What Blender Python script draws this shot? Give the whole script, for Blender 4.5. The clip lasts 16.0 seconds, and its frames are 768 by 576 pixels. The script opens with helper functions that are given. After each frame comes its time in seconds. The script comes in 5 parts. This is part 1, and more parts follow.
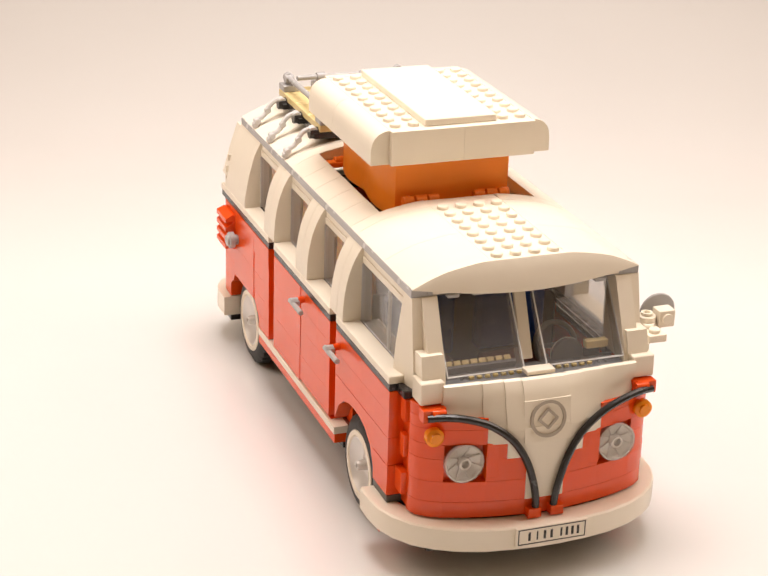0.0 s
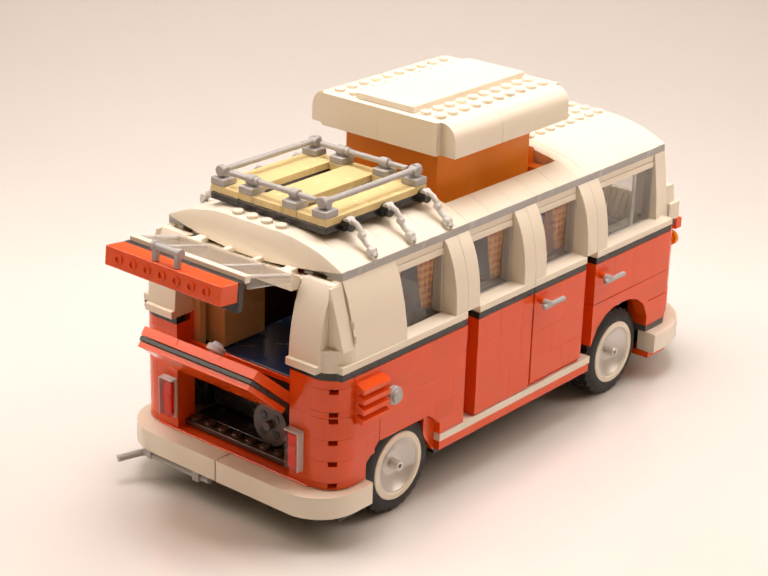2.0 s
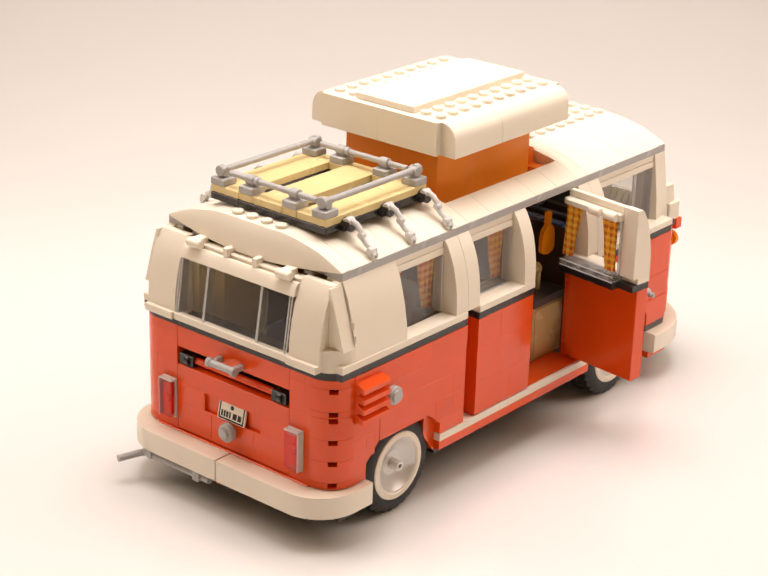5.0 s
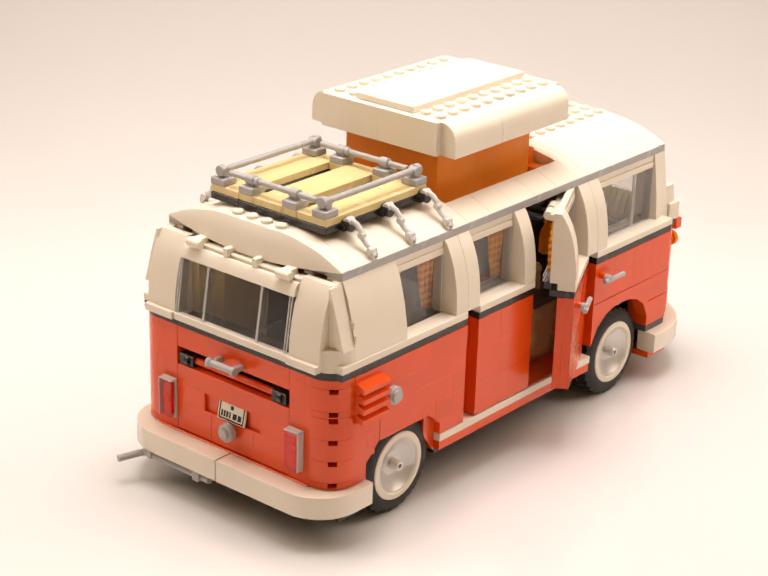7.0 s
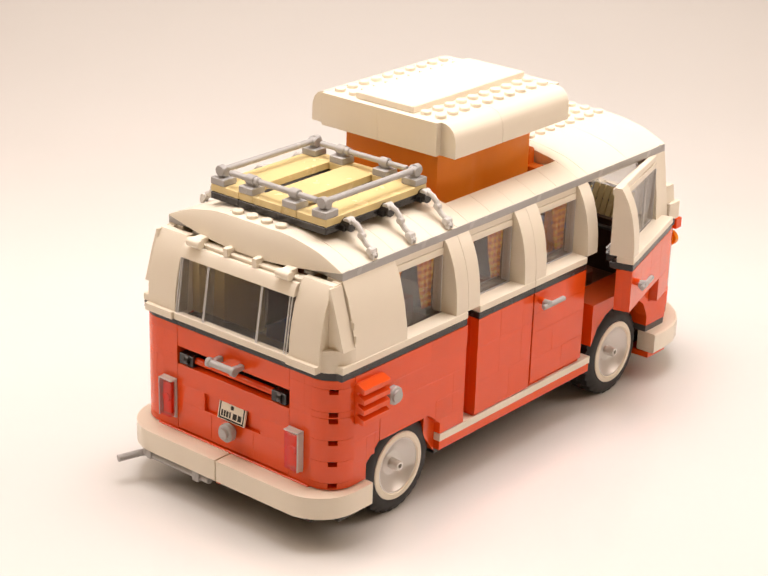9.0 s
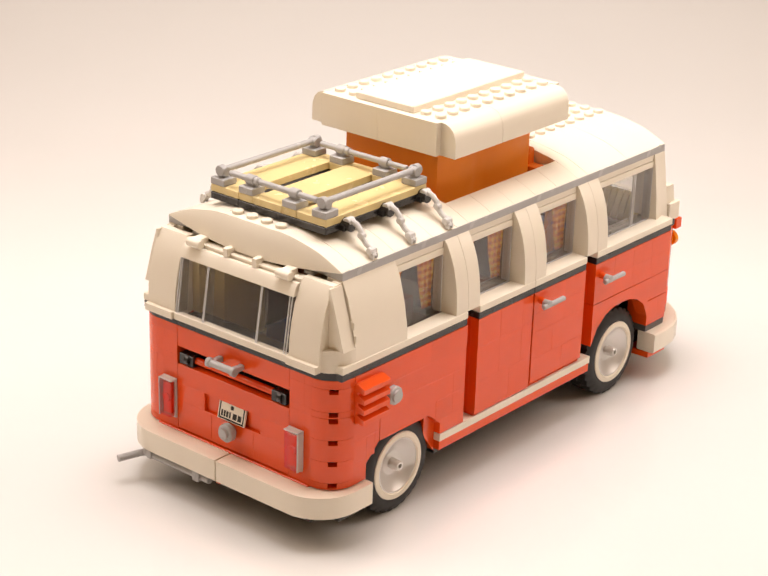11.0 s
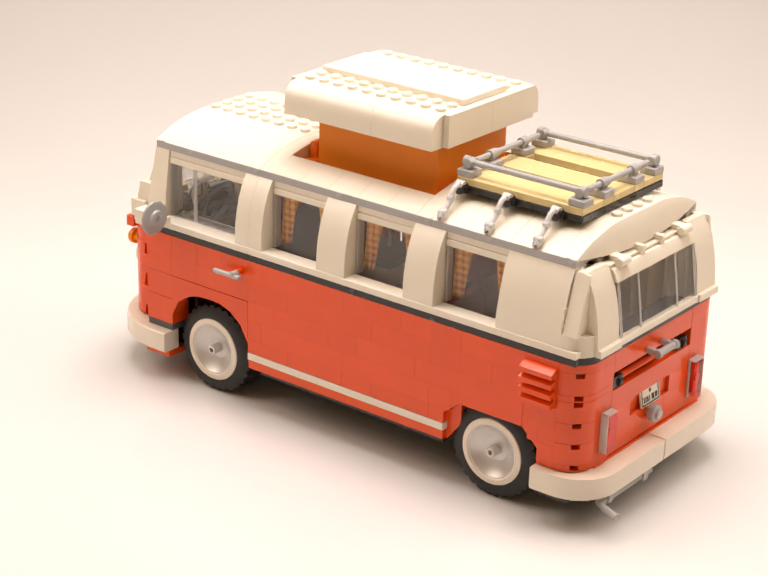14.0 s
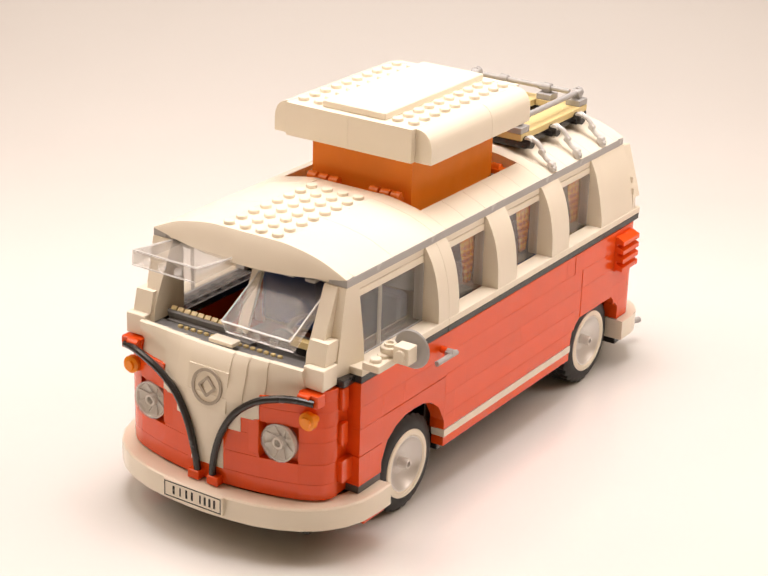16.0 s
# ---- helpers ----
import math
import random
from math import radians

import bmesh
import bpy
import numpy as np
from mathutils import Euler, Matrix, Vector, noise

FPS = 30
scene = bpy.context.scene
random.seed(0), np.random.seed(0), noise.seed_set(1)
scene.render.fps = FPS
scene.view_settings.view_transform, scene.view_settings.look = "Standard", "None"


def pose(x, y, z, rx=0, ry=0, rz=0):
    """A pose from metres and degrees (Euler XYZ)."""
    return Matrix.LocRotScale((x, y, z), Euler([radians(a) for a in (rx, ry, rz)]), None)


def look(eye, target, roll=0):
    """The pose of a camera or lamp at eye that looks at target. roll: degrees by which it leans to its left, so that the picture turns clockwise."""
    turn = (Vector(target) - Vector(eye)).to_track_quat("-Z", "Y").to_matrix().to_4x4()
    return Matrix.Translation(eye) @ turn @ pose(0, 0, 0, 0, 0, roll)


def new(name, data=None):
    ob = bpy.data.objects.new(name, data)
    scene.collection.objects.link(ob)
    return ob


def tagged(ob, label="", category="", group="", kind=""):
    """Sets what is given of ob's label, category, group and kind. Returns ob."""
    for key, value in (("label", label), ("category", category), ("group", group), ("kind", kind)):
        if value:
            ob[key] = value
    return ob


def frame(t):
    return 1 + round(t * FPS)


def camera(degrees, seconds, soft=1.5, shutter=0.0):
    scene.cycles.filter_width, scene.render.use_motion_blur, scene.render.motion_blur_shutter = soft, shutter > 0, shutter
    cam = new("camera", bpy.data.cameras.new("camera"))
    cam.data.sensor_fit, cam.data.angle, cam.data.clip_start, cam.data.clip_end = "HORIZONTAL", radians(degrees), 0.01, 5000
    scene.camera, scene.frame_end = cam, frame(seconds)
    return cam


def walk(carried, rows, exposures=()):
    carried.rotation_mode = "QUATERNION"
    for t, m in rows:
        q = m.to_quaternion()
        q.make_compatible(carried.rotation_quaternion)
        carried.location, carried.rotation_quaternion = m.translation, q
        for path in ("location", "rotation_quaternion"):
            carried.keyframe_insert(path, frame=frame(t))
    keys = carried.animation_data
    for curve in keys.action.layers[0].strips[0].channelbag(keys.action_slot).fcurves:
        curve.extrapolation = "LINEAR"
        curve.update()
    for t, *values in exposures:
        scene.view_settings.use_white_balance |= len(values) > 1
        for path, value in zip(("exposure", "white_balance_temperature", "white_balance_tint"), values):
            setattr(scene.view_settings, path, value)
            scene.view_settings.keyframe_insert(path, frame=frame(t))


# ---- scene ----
# Toy van on a white sweep. One stud of the toy bricks is 8 mm; the van is laid out in studs:
# u forward, v to its left, w up, with the origin on the ground under the front edge of the middle doors.
S = 0.008
random.seed(7)

# ---- camera: it stands still, the van turns ----
EYE = Vector((-2.2 * S, -102.0 * S, 48.27 * S))
TILT = radians(22.115)
cam = camera(22.98, 16.0, soft=1.5)
CAM_POSE = look(EYE, EYE + Vector((0, math.cos(TILT), -math.sin(TILT))), 1.73)
walk(cam, [(0.0, CAM_POSE), (16.0, CAM_POSE)], [(0.0, -0.02), (0.2, -0.04), (0.5, -0.13), (1.0, -0.09), (3.2, -0.09), (3.8, -0.04), (6.5, -0.02), (14.2, -0.02), (14.5, -0.06), (15.0, 0.0), (16.0, 0.0)])

# ---- light: softboxes above and at both sides of the sweep ----
world = bpy.data.worlds.new("world")
scene.world = world
world.use_nodes = True
wb = world.node_tree.nodes["Background"]
wb.inputs[0].default_value, wb.inputs[1].default_value = (1.0, 0.65, 0.37, 1), 0.30


def softbox(name, eye, target, sx, sy, watts, colour=(1.0, 0.84, 0.745), spread=150):
    lamp = bpy.data.lights.new(name, "AREA")
    lamp.shape, lamp.size, lamp.size_y, lamp.energy, lamp.color = "RECTANGLE", sx, sy, watts, colour
    lamp.spread = radians(spread)
    ob = new(name, lamp)
    ob.matrix_world = look(eye, target)
    return ob


softbox("top_softbox", (0.0, 0.05, 0.84), (0, 0.02, 0), 0.52, 0.44, 5.5, (1.0, 0.925, 0.91), spread=145)
softbox("side_softbox", (-0.66, 0.02, 0.66), (-0.16, -0.02, 0.0), 0.5, 0.6, 2.15, spread=135)
softbox("side_softbox", (0.66, 0.02, 0.66), (0.16, -0.02, 0.0), 0.5, 0.6, 2.15, spread=135)


# ---- materials ----
def nodes_of(name):
    m = bpy.data.materials.new(name)
    m.use_nodes = True
    return m, m.node_tree, m.node_tree.nodes["Principled BSDF"]


def plastic(name, colour, rough=0.22, bump=0.012, spread=0.025, metal=0.0, spec=0.5):
    """Moulded plastic: faint mottling, dust in the gloss, fine waviness, each piece a shade of its own."""
    m, t, p = nodes_of(name)
    n, l = t.nodes, t.links
    co = n.new("ShaderNodeTexCoord")
    big = n.new("ShaderNodeTexNoise")
    big.inputs["Scale"].default_value, big.inputs["Detail"].default_value = 70, 3
    fine = n.new("ShaderNodeTexNoise")
    fine.inputs["Scale"].default_value, fine.inputs["Detail"].default_value = 160, 2
    info = n.new("ShaderNodeObjectInfo")
    l.new(co.outputs["Object"], big.inputs["Vector"])
    l.new(co.outputs["Object"], fine.inputs["Vector"])
    a = n.new("ShaderNodeMapRange")
    a.inputs[3].default_value, a.inputs[4].default_value = 1 - spread, 1 + spread
    l.new(info.outputs["Random"], a.inputs[0])
    b = n.new("ShaderNodeMapRange")
    b.inputs[1].default_value, b.inputs[2].default_value = 0.3, 0.7
    b.inputs[3].default_value, b.inputs[4].default_value = 1 - spread, 1 + spread
    l.new(big.outputs["Fac"], b.inputs[0])
    mul = n.new("ShaderNodeMath")
    mul.operation = "MULTIPLY"
    l.new(a.outputs[0], mul.inputs[0])
    l.new(b.outputs[0], mul.inputs[1])
    mix = n.new("ShaderNodeVectorMath")
    mix.operation = "SCALE"
    mix.inputs[0].default_value = colour
    l.new(mul.outputs[0], mix.inputs["Scale"])
    l.new(mix.outputs[0], p.inputs["Base Color"])
    r = n.new("ShaderNodeMapRange")
    r.inputs[1].default_value, r.inputs[2].default_value = 0.35, 0.65
    r.inputs[3].default_value, r.inputs[4].default_value = rough * 0.92, rough * 1.1
    l.new(fine.outputs["Fac"], r.inputs[0])
    l.new(r.outputs[0], p.inputs["Roughness"])
    bp = n.new("ShaderNodeBump")
    bp.inputs["Strength"].default_value, bp.inputs["Distance"].default_value = bump, 0.0004
    l.new(big.outputs["Fac"], bp.inputs["Height"])
    l.new(bp.outputs[0], p.inputs["Normal"])
    p.inputs["Metallic"].default_value = metal
    p.inputs["Specular IOR Level"].default_value = spec
    return m


def clear(name, tint, gloss=0.06, painted_haze=0.05):
    """Clear moulded plastic in thin walls: it lets light through and mirrors at its surface; white diffuse paints in
    further glare.
    """
    m, t, p = nodes_of(name)
    n, l = t.nodes, t.links
    n.remove(p)
    tr = n.new("ShaderNodeBsdfTransparent")
    tr.inputs[0].default_value = (*tint, 1)
    gl = n.new("ShaderNodeBsdfGlossy")
    gl.inputs["Roughness"].default_value = gloss
    lw = n.new("ShaderNodeLayerWeight")
    pw = n.new("ShaderNodeMath")
    pw.operation, pw.inputs[1].default_value = "POWER", 4.0
    fr = n.new("ShaderNodeMath")
    fr.operation, fr.inputs[1].default_value, fr.inputs[2].default_value = "MULTIPLY_ADD", 0.75, 0.032
    l.new(lw.outputs["Facing"], pw.inputs[0])
    l.new(pw.outputs[0], fr.inputs[0])
    mx = n.new("ShaderNodeMixShader")
    l.new(fr.outputs[0], mx.inputs[0])
    l.new(tr.outputs[0], mx.inputs[1])
    l.new(gl.outputs[0], mx.inputs[2])
    # even white diffuse standing in for reflections on the clear plastic
    df = n.new("ShaderNodeBsdfDiffuse")
    df.inputs[0].default_value = (0.8, 0.8, 0.8, 1)
    hz = n.new("ShaderNodeMixShader")
    hz.inputs[0].default_value = painted_haze
    l.new(mx.outputs[0], hz.inputs[1])
    l.new(df.outputs[0], hz.inputs[2])
    l.new(hz.outputs[0], n["Material Output"].inputs[0])
    return m


def gingham(name):
    """Orange and yellow check, woven: two sets of stripes laid over each other."""
    m, t, p = nodes_of(name)
    n, l = t.nodes, t.links
    co = n.new("ShaderNodeTexCoord")
    sep = n.new("ShaderNodeSeparateXYZ")
    l.new(co.outputs["Object"], sep.inputs[0])
    stripes = []
    for axis in ("X", "Z"):
        k = n.new("ShaderNodeMath")
        k.operation = "MULTIPLY"
        k.inputs[1].default_value = 1 / (0.40 * S)
        l.new(sep.outputs[axis], k.inputs[0])
        f = n.new("ShaderNodeMath")
        f.operation = "FRACT"
        l.new(k.outputs[0], f.inputs[0])
        g = n.new("ShaderNodeMath")
        g.operation = "GREATER_THAN"
        g.inputs[1].default_value = 0.5
        l.new(f.outputs[0], g.inputs[0])
        stripes.append(g)
    add = n.new("ShaderNodeMath")
    add.operation = "ADD"
    l.new(stripes[0].outputs[0], add.inputs[0])
    l.new(stripes[1].outputs[0], add.inputs[1])
    half = n.new("ShaderNodeMath")
    half.operation = "MULTIPLY"
    half.inputs[1].default_value = 0.5
    l.new(add.outputs[0], half.inputs[0])
    ramp = n.new("ShaderNodeValToRGB")
    ramp.color_ramp.interpolation = "CONSTANT"
    e = ramp.color_ramp.elements
    e[0].color, e[1].position, e[1].color = (0.92, 0.60, 0.06, 1), 0.25, (0.9, 0.36, 0.02, 1)
    e.new(0.75).color = (0.58, 0.15, 0.01, 1)
    l.new(half.outputs[0], ramp.inputs[0])
    l.new(ramp.outputs[0], p.inputs["Base Color"])
    p.inputs["Roughness"].default_value = 0.8
    return m


def paper(name):
    """White sweep with a satin face, faint fibre and smudges."""
    m, t, p = nodes_of(name)
    n, l = t.nodes, t.links
    co = n.new("ShaderNodeTexCoord")
    big = n.new("ShaderNodeTexNoise")
    big.inputs["Scale"].default_value, big.inputs["Detail"].default_value = 6, 4
    l.new(co.outputs["Object"], big.inputs["Vector"])
    ramp = n.new("ShaderNodeValToRGB")
    e = ramp.color_ramp.elements
    e[0].position, e[0].color = 0.3, (0.742, 0.734, 0.71, 1)
    e[1].position, e[1].color = 0.7, (0.765, 0.758, 0.735, 1)
    l.new(big.outputs["Fac"], ramp.inputs[0])
    l.new(ramp.outputs[0], p.inputs["Base Color"])
    fine = n.new("ShaderNodeTexNoise")
    fine.inputs["Scale"].default_value = 900
    l.new(co.outputs["Object"], fine.inputs["Vector"])
    bp = n.new("ShaderNodeBump")
    bp.inputs["Strength"].default_value, bp.inputs["Distance"].default_value = 0.02, 0.0003
    l.new(fine.outputs["Fac"], bp.inputs["Height"])
    l.new(bp.outputs[0], p.inputs["Normal"])
    p.inputs["Roughness"].default_value = 0.09
    p.inputs["Specular IOR Level"].default_value = 0.7
    return m


RED = plastic("red_plastic", (0.80, 0.082, 0.007), 0.17, spec=0.5)
WHITE = plastic("white_plastic", (0.835, 0.77, 0.64), 0.24, spread=0.012)
BLACK = plastic("black_plastic", (0.022, 0.02, 0.02), 0.25)
GREY = plastic("light_grey_plastic", (0.42, 0.415, 0.41), 0.25)
PALE = plastic("pale_grey_plastic", (0.62, 0.61, 0.59), 0.2)
DARK = plastic("dark_grey_plastic", (0.10, 0.10, 0.10), 0.3)
TAN = plastic("tan_plastic", (0.72, 0.58, 0.28), 0.25)
ORANGE = plastic("orange_fabric", (0.95, 0.275, 0.012), 0.5, bump=0.15)
BRIGHT_ORANGE = plastic("orange_plastic", (0.85, 0.2, 0.02), 0.25)
YELLOW_ORANGE = plastic("amber_plastic", (0.95, 0.30, 0.005), 0.15)
BLUE = plastic("dark_blue_plastic", (0.03, 0.07, 0.22), 0.25)
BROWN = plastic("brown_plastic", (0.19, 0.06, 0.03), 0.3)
SILVER = plastic("pearl_silver", (0.70, 0.68, 0.65), 0.42, metal=0.6)
CHROME = plastic("bright_reflector", (0.74, 0.71, 0.66), 0.12, metal=0.15)
EMBLEM = plastic("printed_grey_gold", (0.40, 0.35, 0.28), 0.3)
PULLEY = plastic("brown_grey_plastic", (0.09, 0.07, 0.06), 0.3)
MID = plastic("mid_grey_plastic", (0.2, 0.2, 0.2), 0.3)
# dark brown parts; also red parts with their shade painted in
UMBER = plastic("dark_brown_and_shaded_red", (0.07, 0.035, 0.022), 0.3)
RUBBER = plastic("tyre_rubber", (0.018, 0.018, 0.018), 0.55, bump=0.1)
# one clear plastic, with more or less glare painted in by place
GLASS = clear("clear_plastic", (0.95, 0.94, 0.93), painted_haze=0.015)
SIDE_GLASS = clear("side_window_plastic", (0.93, 0.92, 0.91), painted_haze=0.045)
SCREEN = clear("windscreen_plastic", (0.94, 0.93, 0.92), painted_haze=0.055)
LAMP_RED = clear("clear_red_plastic", (0.95, 0.34, 0.24), 0.08, 0.03)
LAMP_CLEAR = clear("clear_lamp_plastic", (0.90, 0.89, 0.87), 0.05, 0.18)
RIM = clear("clear_plastic_painted_glare", (0.93, 0.92, 0.90), 0.05, 0.13)
LEDGE = clear("clear_ledge_plastic", (0.9, 0.89, 0.88), 0.05, 0.2)
# mostly white diffuse: paints the light that gathers in clear edges
EDGE = clear("clear_edge_painted_bright", (0.95, 0.94, 0.92), 0.1, 0.6)
CHECK = gingham("gingham_cloth")
PAPER = paper("white_sweep_paper")


# ---- mesh building, in studs ----
class Solid:
    """Vertices and faces of one part."""

    def __init__(self):
        self.v, self.f = [], []

    def add(self, verts, faces):
        k = len(self.v)
        self.v += [tuple(p) for p in verts]
        self.f += [tuple(i + k for i in f) for f in faces]
        return self

    def box(self, u0, u1, v0, v1, w0, w1, c=0.03):
        """A block with chamfered edges."""
        lo, hi = (min(u0, u1), min(v0, v1), min(w0, w1)), (max(u0, u1), max(v0, v1), max(w0, w1))
        c = min(c, 0.3 * min(hi[i] - lo[i] for i in range(3)))
        verts, ix = [], {}
        for a in (0, 1):
            for b in (0, 1):
                for d in (0, 1):
                    s = (a, b, d)
                    p = [(lo, hi)[s[i]][i] for i in range(3)]
                    q = [p[i] + (c if s[i] == 0 else -c) for i in range(3)]
                    for ax in range(3):
                        ix[s, ax] = len(verts)
                        verts.append([p[i] if i == ax else q[i] for i in range(3)])
        faces = []
        for ax in range(3):
            o = [i for i in range(3) if i != ax]
            for side in (0, 1):
                ring = []
                for x, y in ((0, 0), (1, 0), (1, 1), (0, 1)):
                    s = [0, 0, 0]
                    s[ax], s[o[0]], s[o[1]] = side, x, y
                    ring.append(ix[tuple(s), ax])
                faces.append(ring)
            for x in (0, 1):
                for y in (0, 1):
                    s0, s1 = [0, 0, 0], [0, 0, 0]
                    s0[ax], s1[ax] = 0, 1
                    s0[o[0]] = s1[o[0]] = x
                    s0[o[1]] = s1[o[1]] = y
                    s0, s1 = tuple(s0), tuple(s1)
                    faces.append([ix[s0, o[0]], ix[s1, o[0]], ix[s1, o[1]], ix[s0, o[1]]])
        for a in (0, 1):
            for b in (0, 1):
                for d in (0, 1):
                    faces.append([ix[(a, b, d), k] for k in range(3)])
        return self.add(verts, faces)

    def prism(self, poly, axis, a, b):
        """A flat shape drawn out along an axis. u: (v, w) points; v: (u, w) points; w: (u, v) points."""
        def at(p, x):
            return {"u": (x, p[0], p[1]), "v": (p[0], x, p[1]), "w": (p[0], p[1], x)}[axis]
        n = len(poly)
        verts = [at(p, a) for p in poly] + [at(p, b) for p in poly]
        faces = [list(range(n)), list(range(n, 2 * n))] + [[i, (i + 1) % n, n + (i + 1) % n, n + i] for i in range(n)]
        return self.add(verts, faces)

    def lathe(self, profile, centre, axis, seg=24, ring=False):
        """A turned shape: (radius, place along the axis) points round an axis, closed at its ends."""
        rows, verts, faces = [], [], []
        for r, x in profile:
            row = []
            for i in range(seg):
                a = 2 * math.pi * i / seg
                y, z = r * math.cos(a), r * math.sin(a)
                p = {"u": (x, y, z), "v": (y, x, z), "w": (y, z, x)}[axis]
                row.append(len(verts))
                verts.append([p[k] + centre[k] for k in range(3)])
            rows.append(row)
        for p, q in zip(rows, rows[1:]):
            faces += [[p[i], p[(i + 1) % seg], q[(i + 1) % seg], q[i]] for i in range(seg)]
        if ring:
            p, q = rows[-1], rows[0]
            faces += [[p[i], p[(i + 1) % seg], q[(i + 1) % seg], q[i]] for i in range(seg)]
        else:
            faces += [rows[0], rows[-1]]
        return self.add(verts, faces)

    def cyl(self, centre, axis, r, length, seg=16, c=0.03):
        h = length / 2
        c = min(c, r * 0.4, h * 0.4)
        return self.lathe([(r - c, -h), (r, -h + c), (r, h - c), (r - c, h)], centre, axis, seg)

    def tube(self, path, r, seg=10):
        """A rod along a line of points."""
        pts = [Vector(p) for p in path]
        rows, verts, faces = [], [], []
        side = None
        for i, p in enumerate(pts):
            d = (pts[min(i + 1, len(pts) - 1)] - pts[max(i - 1, 0)]).normalized()
            if side is None:
                side = d.orthogonal().normalized()
            side = (side - side.dot(d) * d).normalized()
            up = d.cross(side)
            row = []
            for k in range(seg):
                a = 2 * math.pi * k / seg
                row.append(len(verts))
                verts.append(p + r * (math.cos(a) * side + math.sin(a) * up))
            rows.append(row)
        for p, q in zip(rows, rows[1:]):
            faces += [[p[i], p[(i + 1) % seg], q[(i + 1) % seg], q[i]] for i in range(seg)]
        faces += [rows[0], rows[-1]]
        return self.add(verts, faces)

    def band(self, path, section):
        """A closed section of (outward, w) points led along a level line of (u, v) points; outward is to the right of the way."""
        rows, verts, faces = [], [], []
        n, m = len(path), len(section)
        for i, (u, v) in enumerate(path):
            a, b = path[max(i - 1, 0)], path[min(i + 1, n - 1)]
            d = Vector((b[0] - a[0], b[1] - a[1])).normalized()
            out = Vector((d.y, -d.x))
            row = []
            for o, w in section:
                row.append(len(verts))
                verts.append((u + out.x * o, v + out.y * o, w))
            rows.append(row)
        for p, q in zip(rows, rows[1:]):
            faces += [[p[i], p[(i + 1) % m], q[(i + 1) % m], q[i]] for i in range(m)]
        faces += [rows[0], rows[-1]]
        return self.add(verts, faces)

    def stud(self, u, v, w, r=0.3, h=0.2):
        return self.lathe([(r, 0), (r, h - 0.04), (r - 0.04, h)], (u, v, w), "w", 14)


ORIGIN = {}
SHARED = {}


def mesh_of(name, solid, mat, origin):
    me = bpy.data.meshes.new(name)
    o = origin
    me.from_pydata([((p[0] - o[0]) * S, (p[1] - o[1]) * S, (p[2] - o[2]) * S) for p in solid.v], [], solid.f)
    bm = bmesh.new()
    bm.from_mesh(me)
    bmesh.ops.recalc_face_normals(bm, faces=bm.faces)
    bm.to_mesh(me)
    bm.free()
    me.shade_smooth()
    me.set_sharp_from_angle(angle=radians(32))
    me.materials.append(mat)
    return me


def part(name, solid, mat, parent, label="", origin=None, shadow=True):
    """One mesh under a thing or a part; origin: where it is hinged, in the van's studs."""
    if parent.parent and parent.parent.parent:
        parent = parent.parent
    base = ORIGIN.get(parent.name, (0, 0, 0))
    org = origin or base
    ob = new(name, mesh_of(name, solid, mat, org))
    ob.parent = parent
    ob.location = [(org[i] - base[i]) * S for i in range(3)]
    ORIGIN[ob.name] = org
    ob.visible_shadow = shadow
    return tagged(ob, label) if label else ob


def parts(name, solid, mat, parent, label="", shadow=True):
    """Each loose piece of a solid as a part of its own."""
    root = list(range(len(solid.v)))

    def top(i):
        while root[i] != i:
            root[i] = root[root[i]]
            i = root[i]
        return i

    for f in solid.f:
        for i in f[1:]:
            root[top(i)] = top(f[0])
    groups = {}
    for f in solid.f:
        groups.setdefault(top(f[0]), []).append(f)
    for faces in groups.values():
        used = sorted({i for f in faces for i in f})
        place = {i: k for k, i in enumerate(used)}
        piece = Solid().add([solid.v[i] for i in used], [[place[i] for i in f] for f in faces])
        part(name, piece, mat, parent, label, shadow=shadow)


def brick(parent, u0, u1, v0, v1, w0, w1, mat, name="brick"):
    """A single brick laid on a part; bricks of one size share a mesh."""
    size = (round(u1 - u0, 3), round(v1 - v0, 3), round(w1 - w0, 3), mat.name, name)
    if size not in SHARED:
        s = Solid().box(0, size[0], 0, size[1], 0, size[2], 0.008)
        p, q = random.uniform(-0.004, 0.004), random.uniform(-0.004, 0.004)
        s.v = [(a, b + p * (a - size[0] / 2) + q * (c - size[2] / 2), c) for a, b, c in s.v]
        SHARED[size] = mesh_of(name, s, mat, (0, 0, 0))
    if parent.parent and parent.parent.parent:
        parent = parent.parent
    base = ORIGIN.get(parent.name, (0, 0, 0))
    ob = new(name, SHARED[size])
    ob.parent = parent
    ob.location = [(x - y) * S for x, y in zip((u0, v0, w0), base)]
    return ob


def knob(parent, u, v, w, mat=WHITE):
    """A single stud; all share a mesh."""
    key = "stud", mat.name
    if key not in SHARED:
        SHARED[key] = mesh_of("stud", Solid().stud(0, 0, 0), mat, (0, 0, 0))
    base = ORIGIN.get(parent.name, (0, 0, 0))
    ob = new("stud", SHARED[key])
    ob.parent = parent
    ob.location = [(x - y) * S for x, y in zip((u, v, w), base)]
    return ob


def sided(side, a, b):
    """A stretch of v on one side of the van, from the outside distances a and b."""
    return (min(side * a, side * b), max(side * a, side * b))


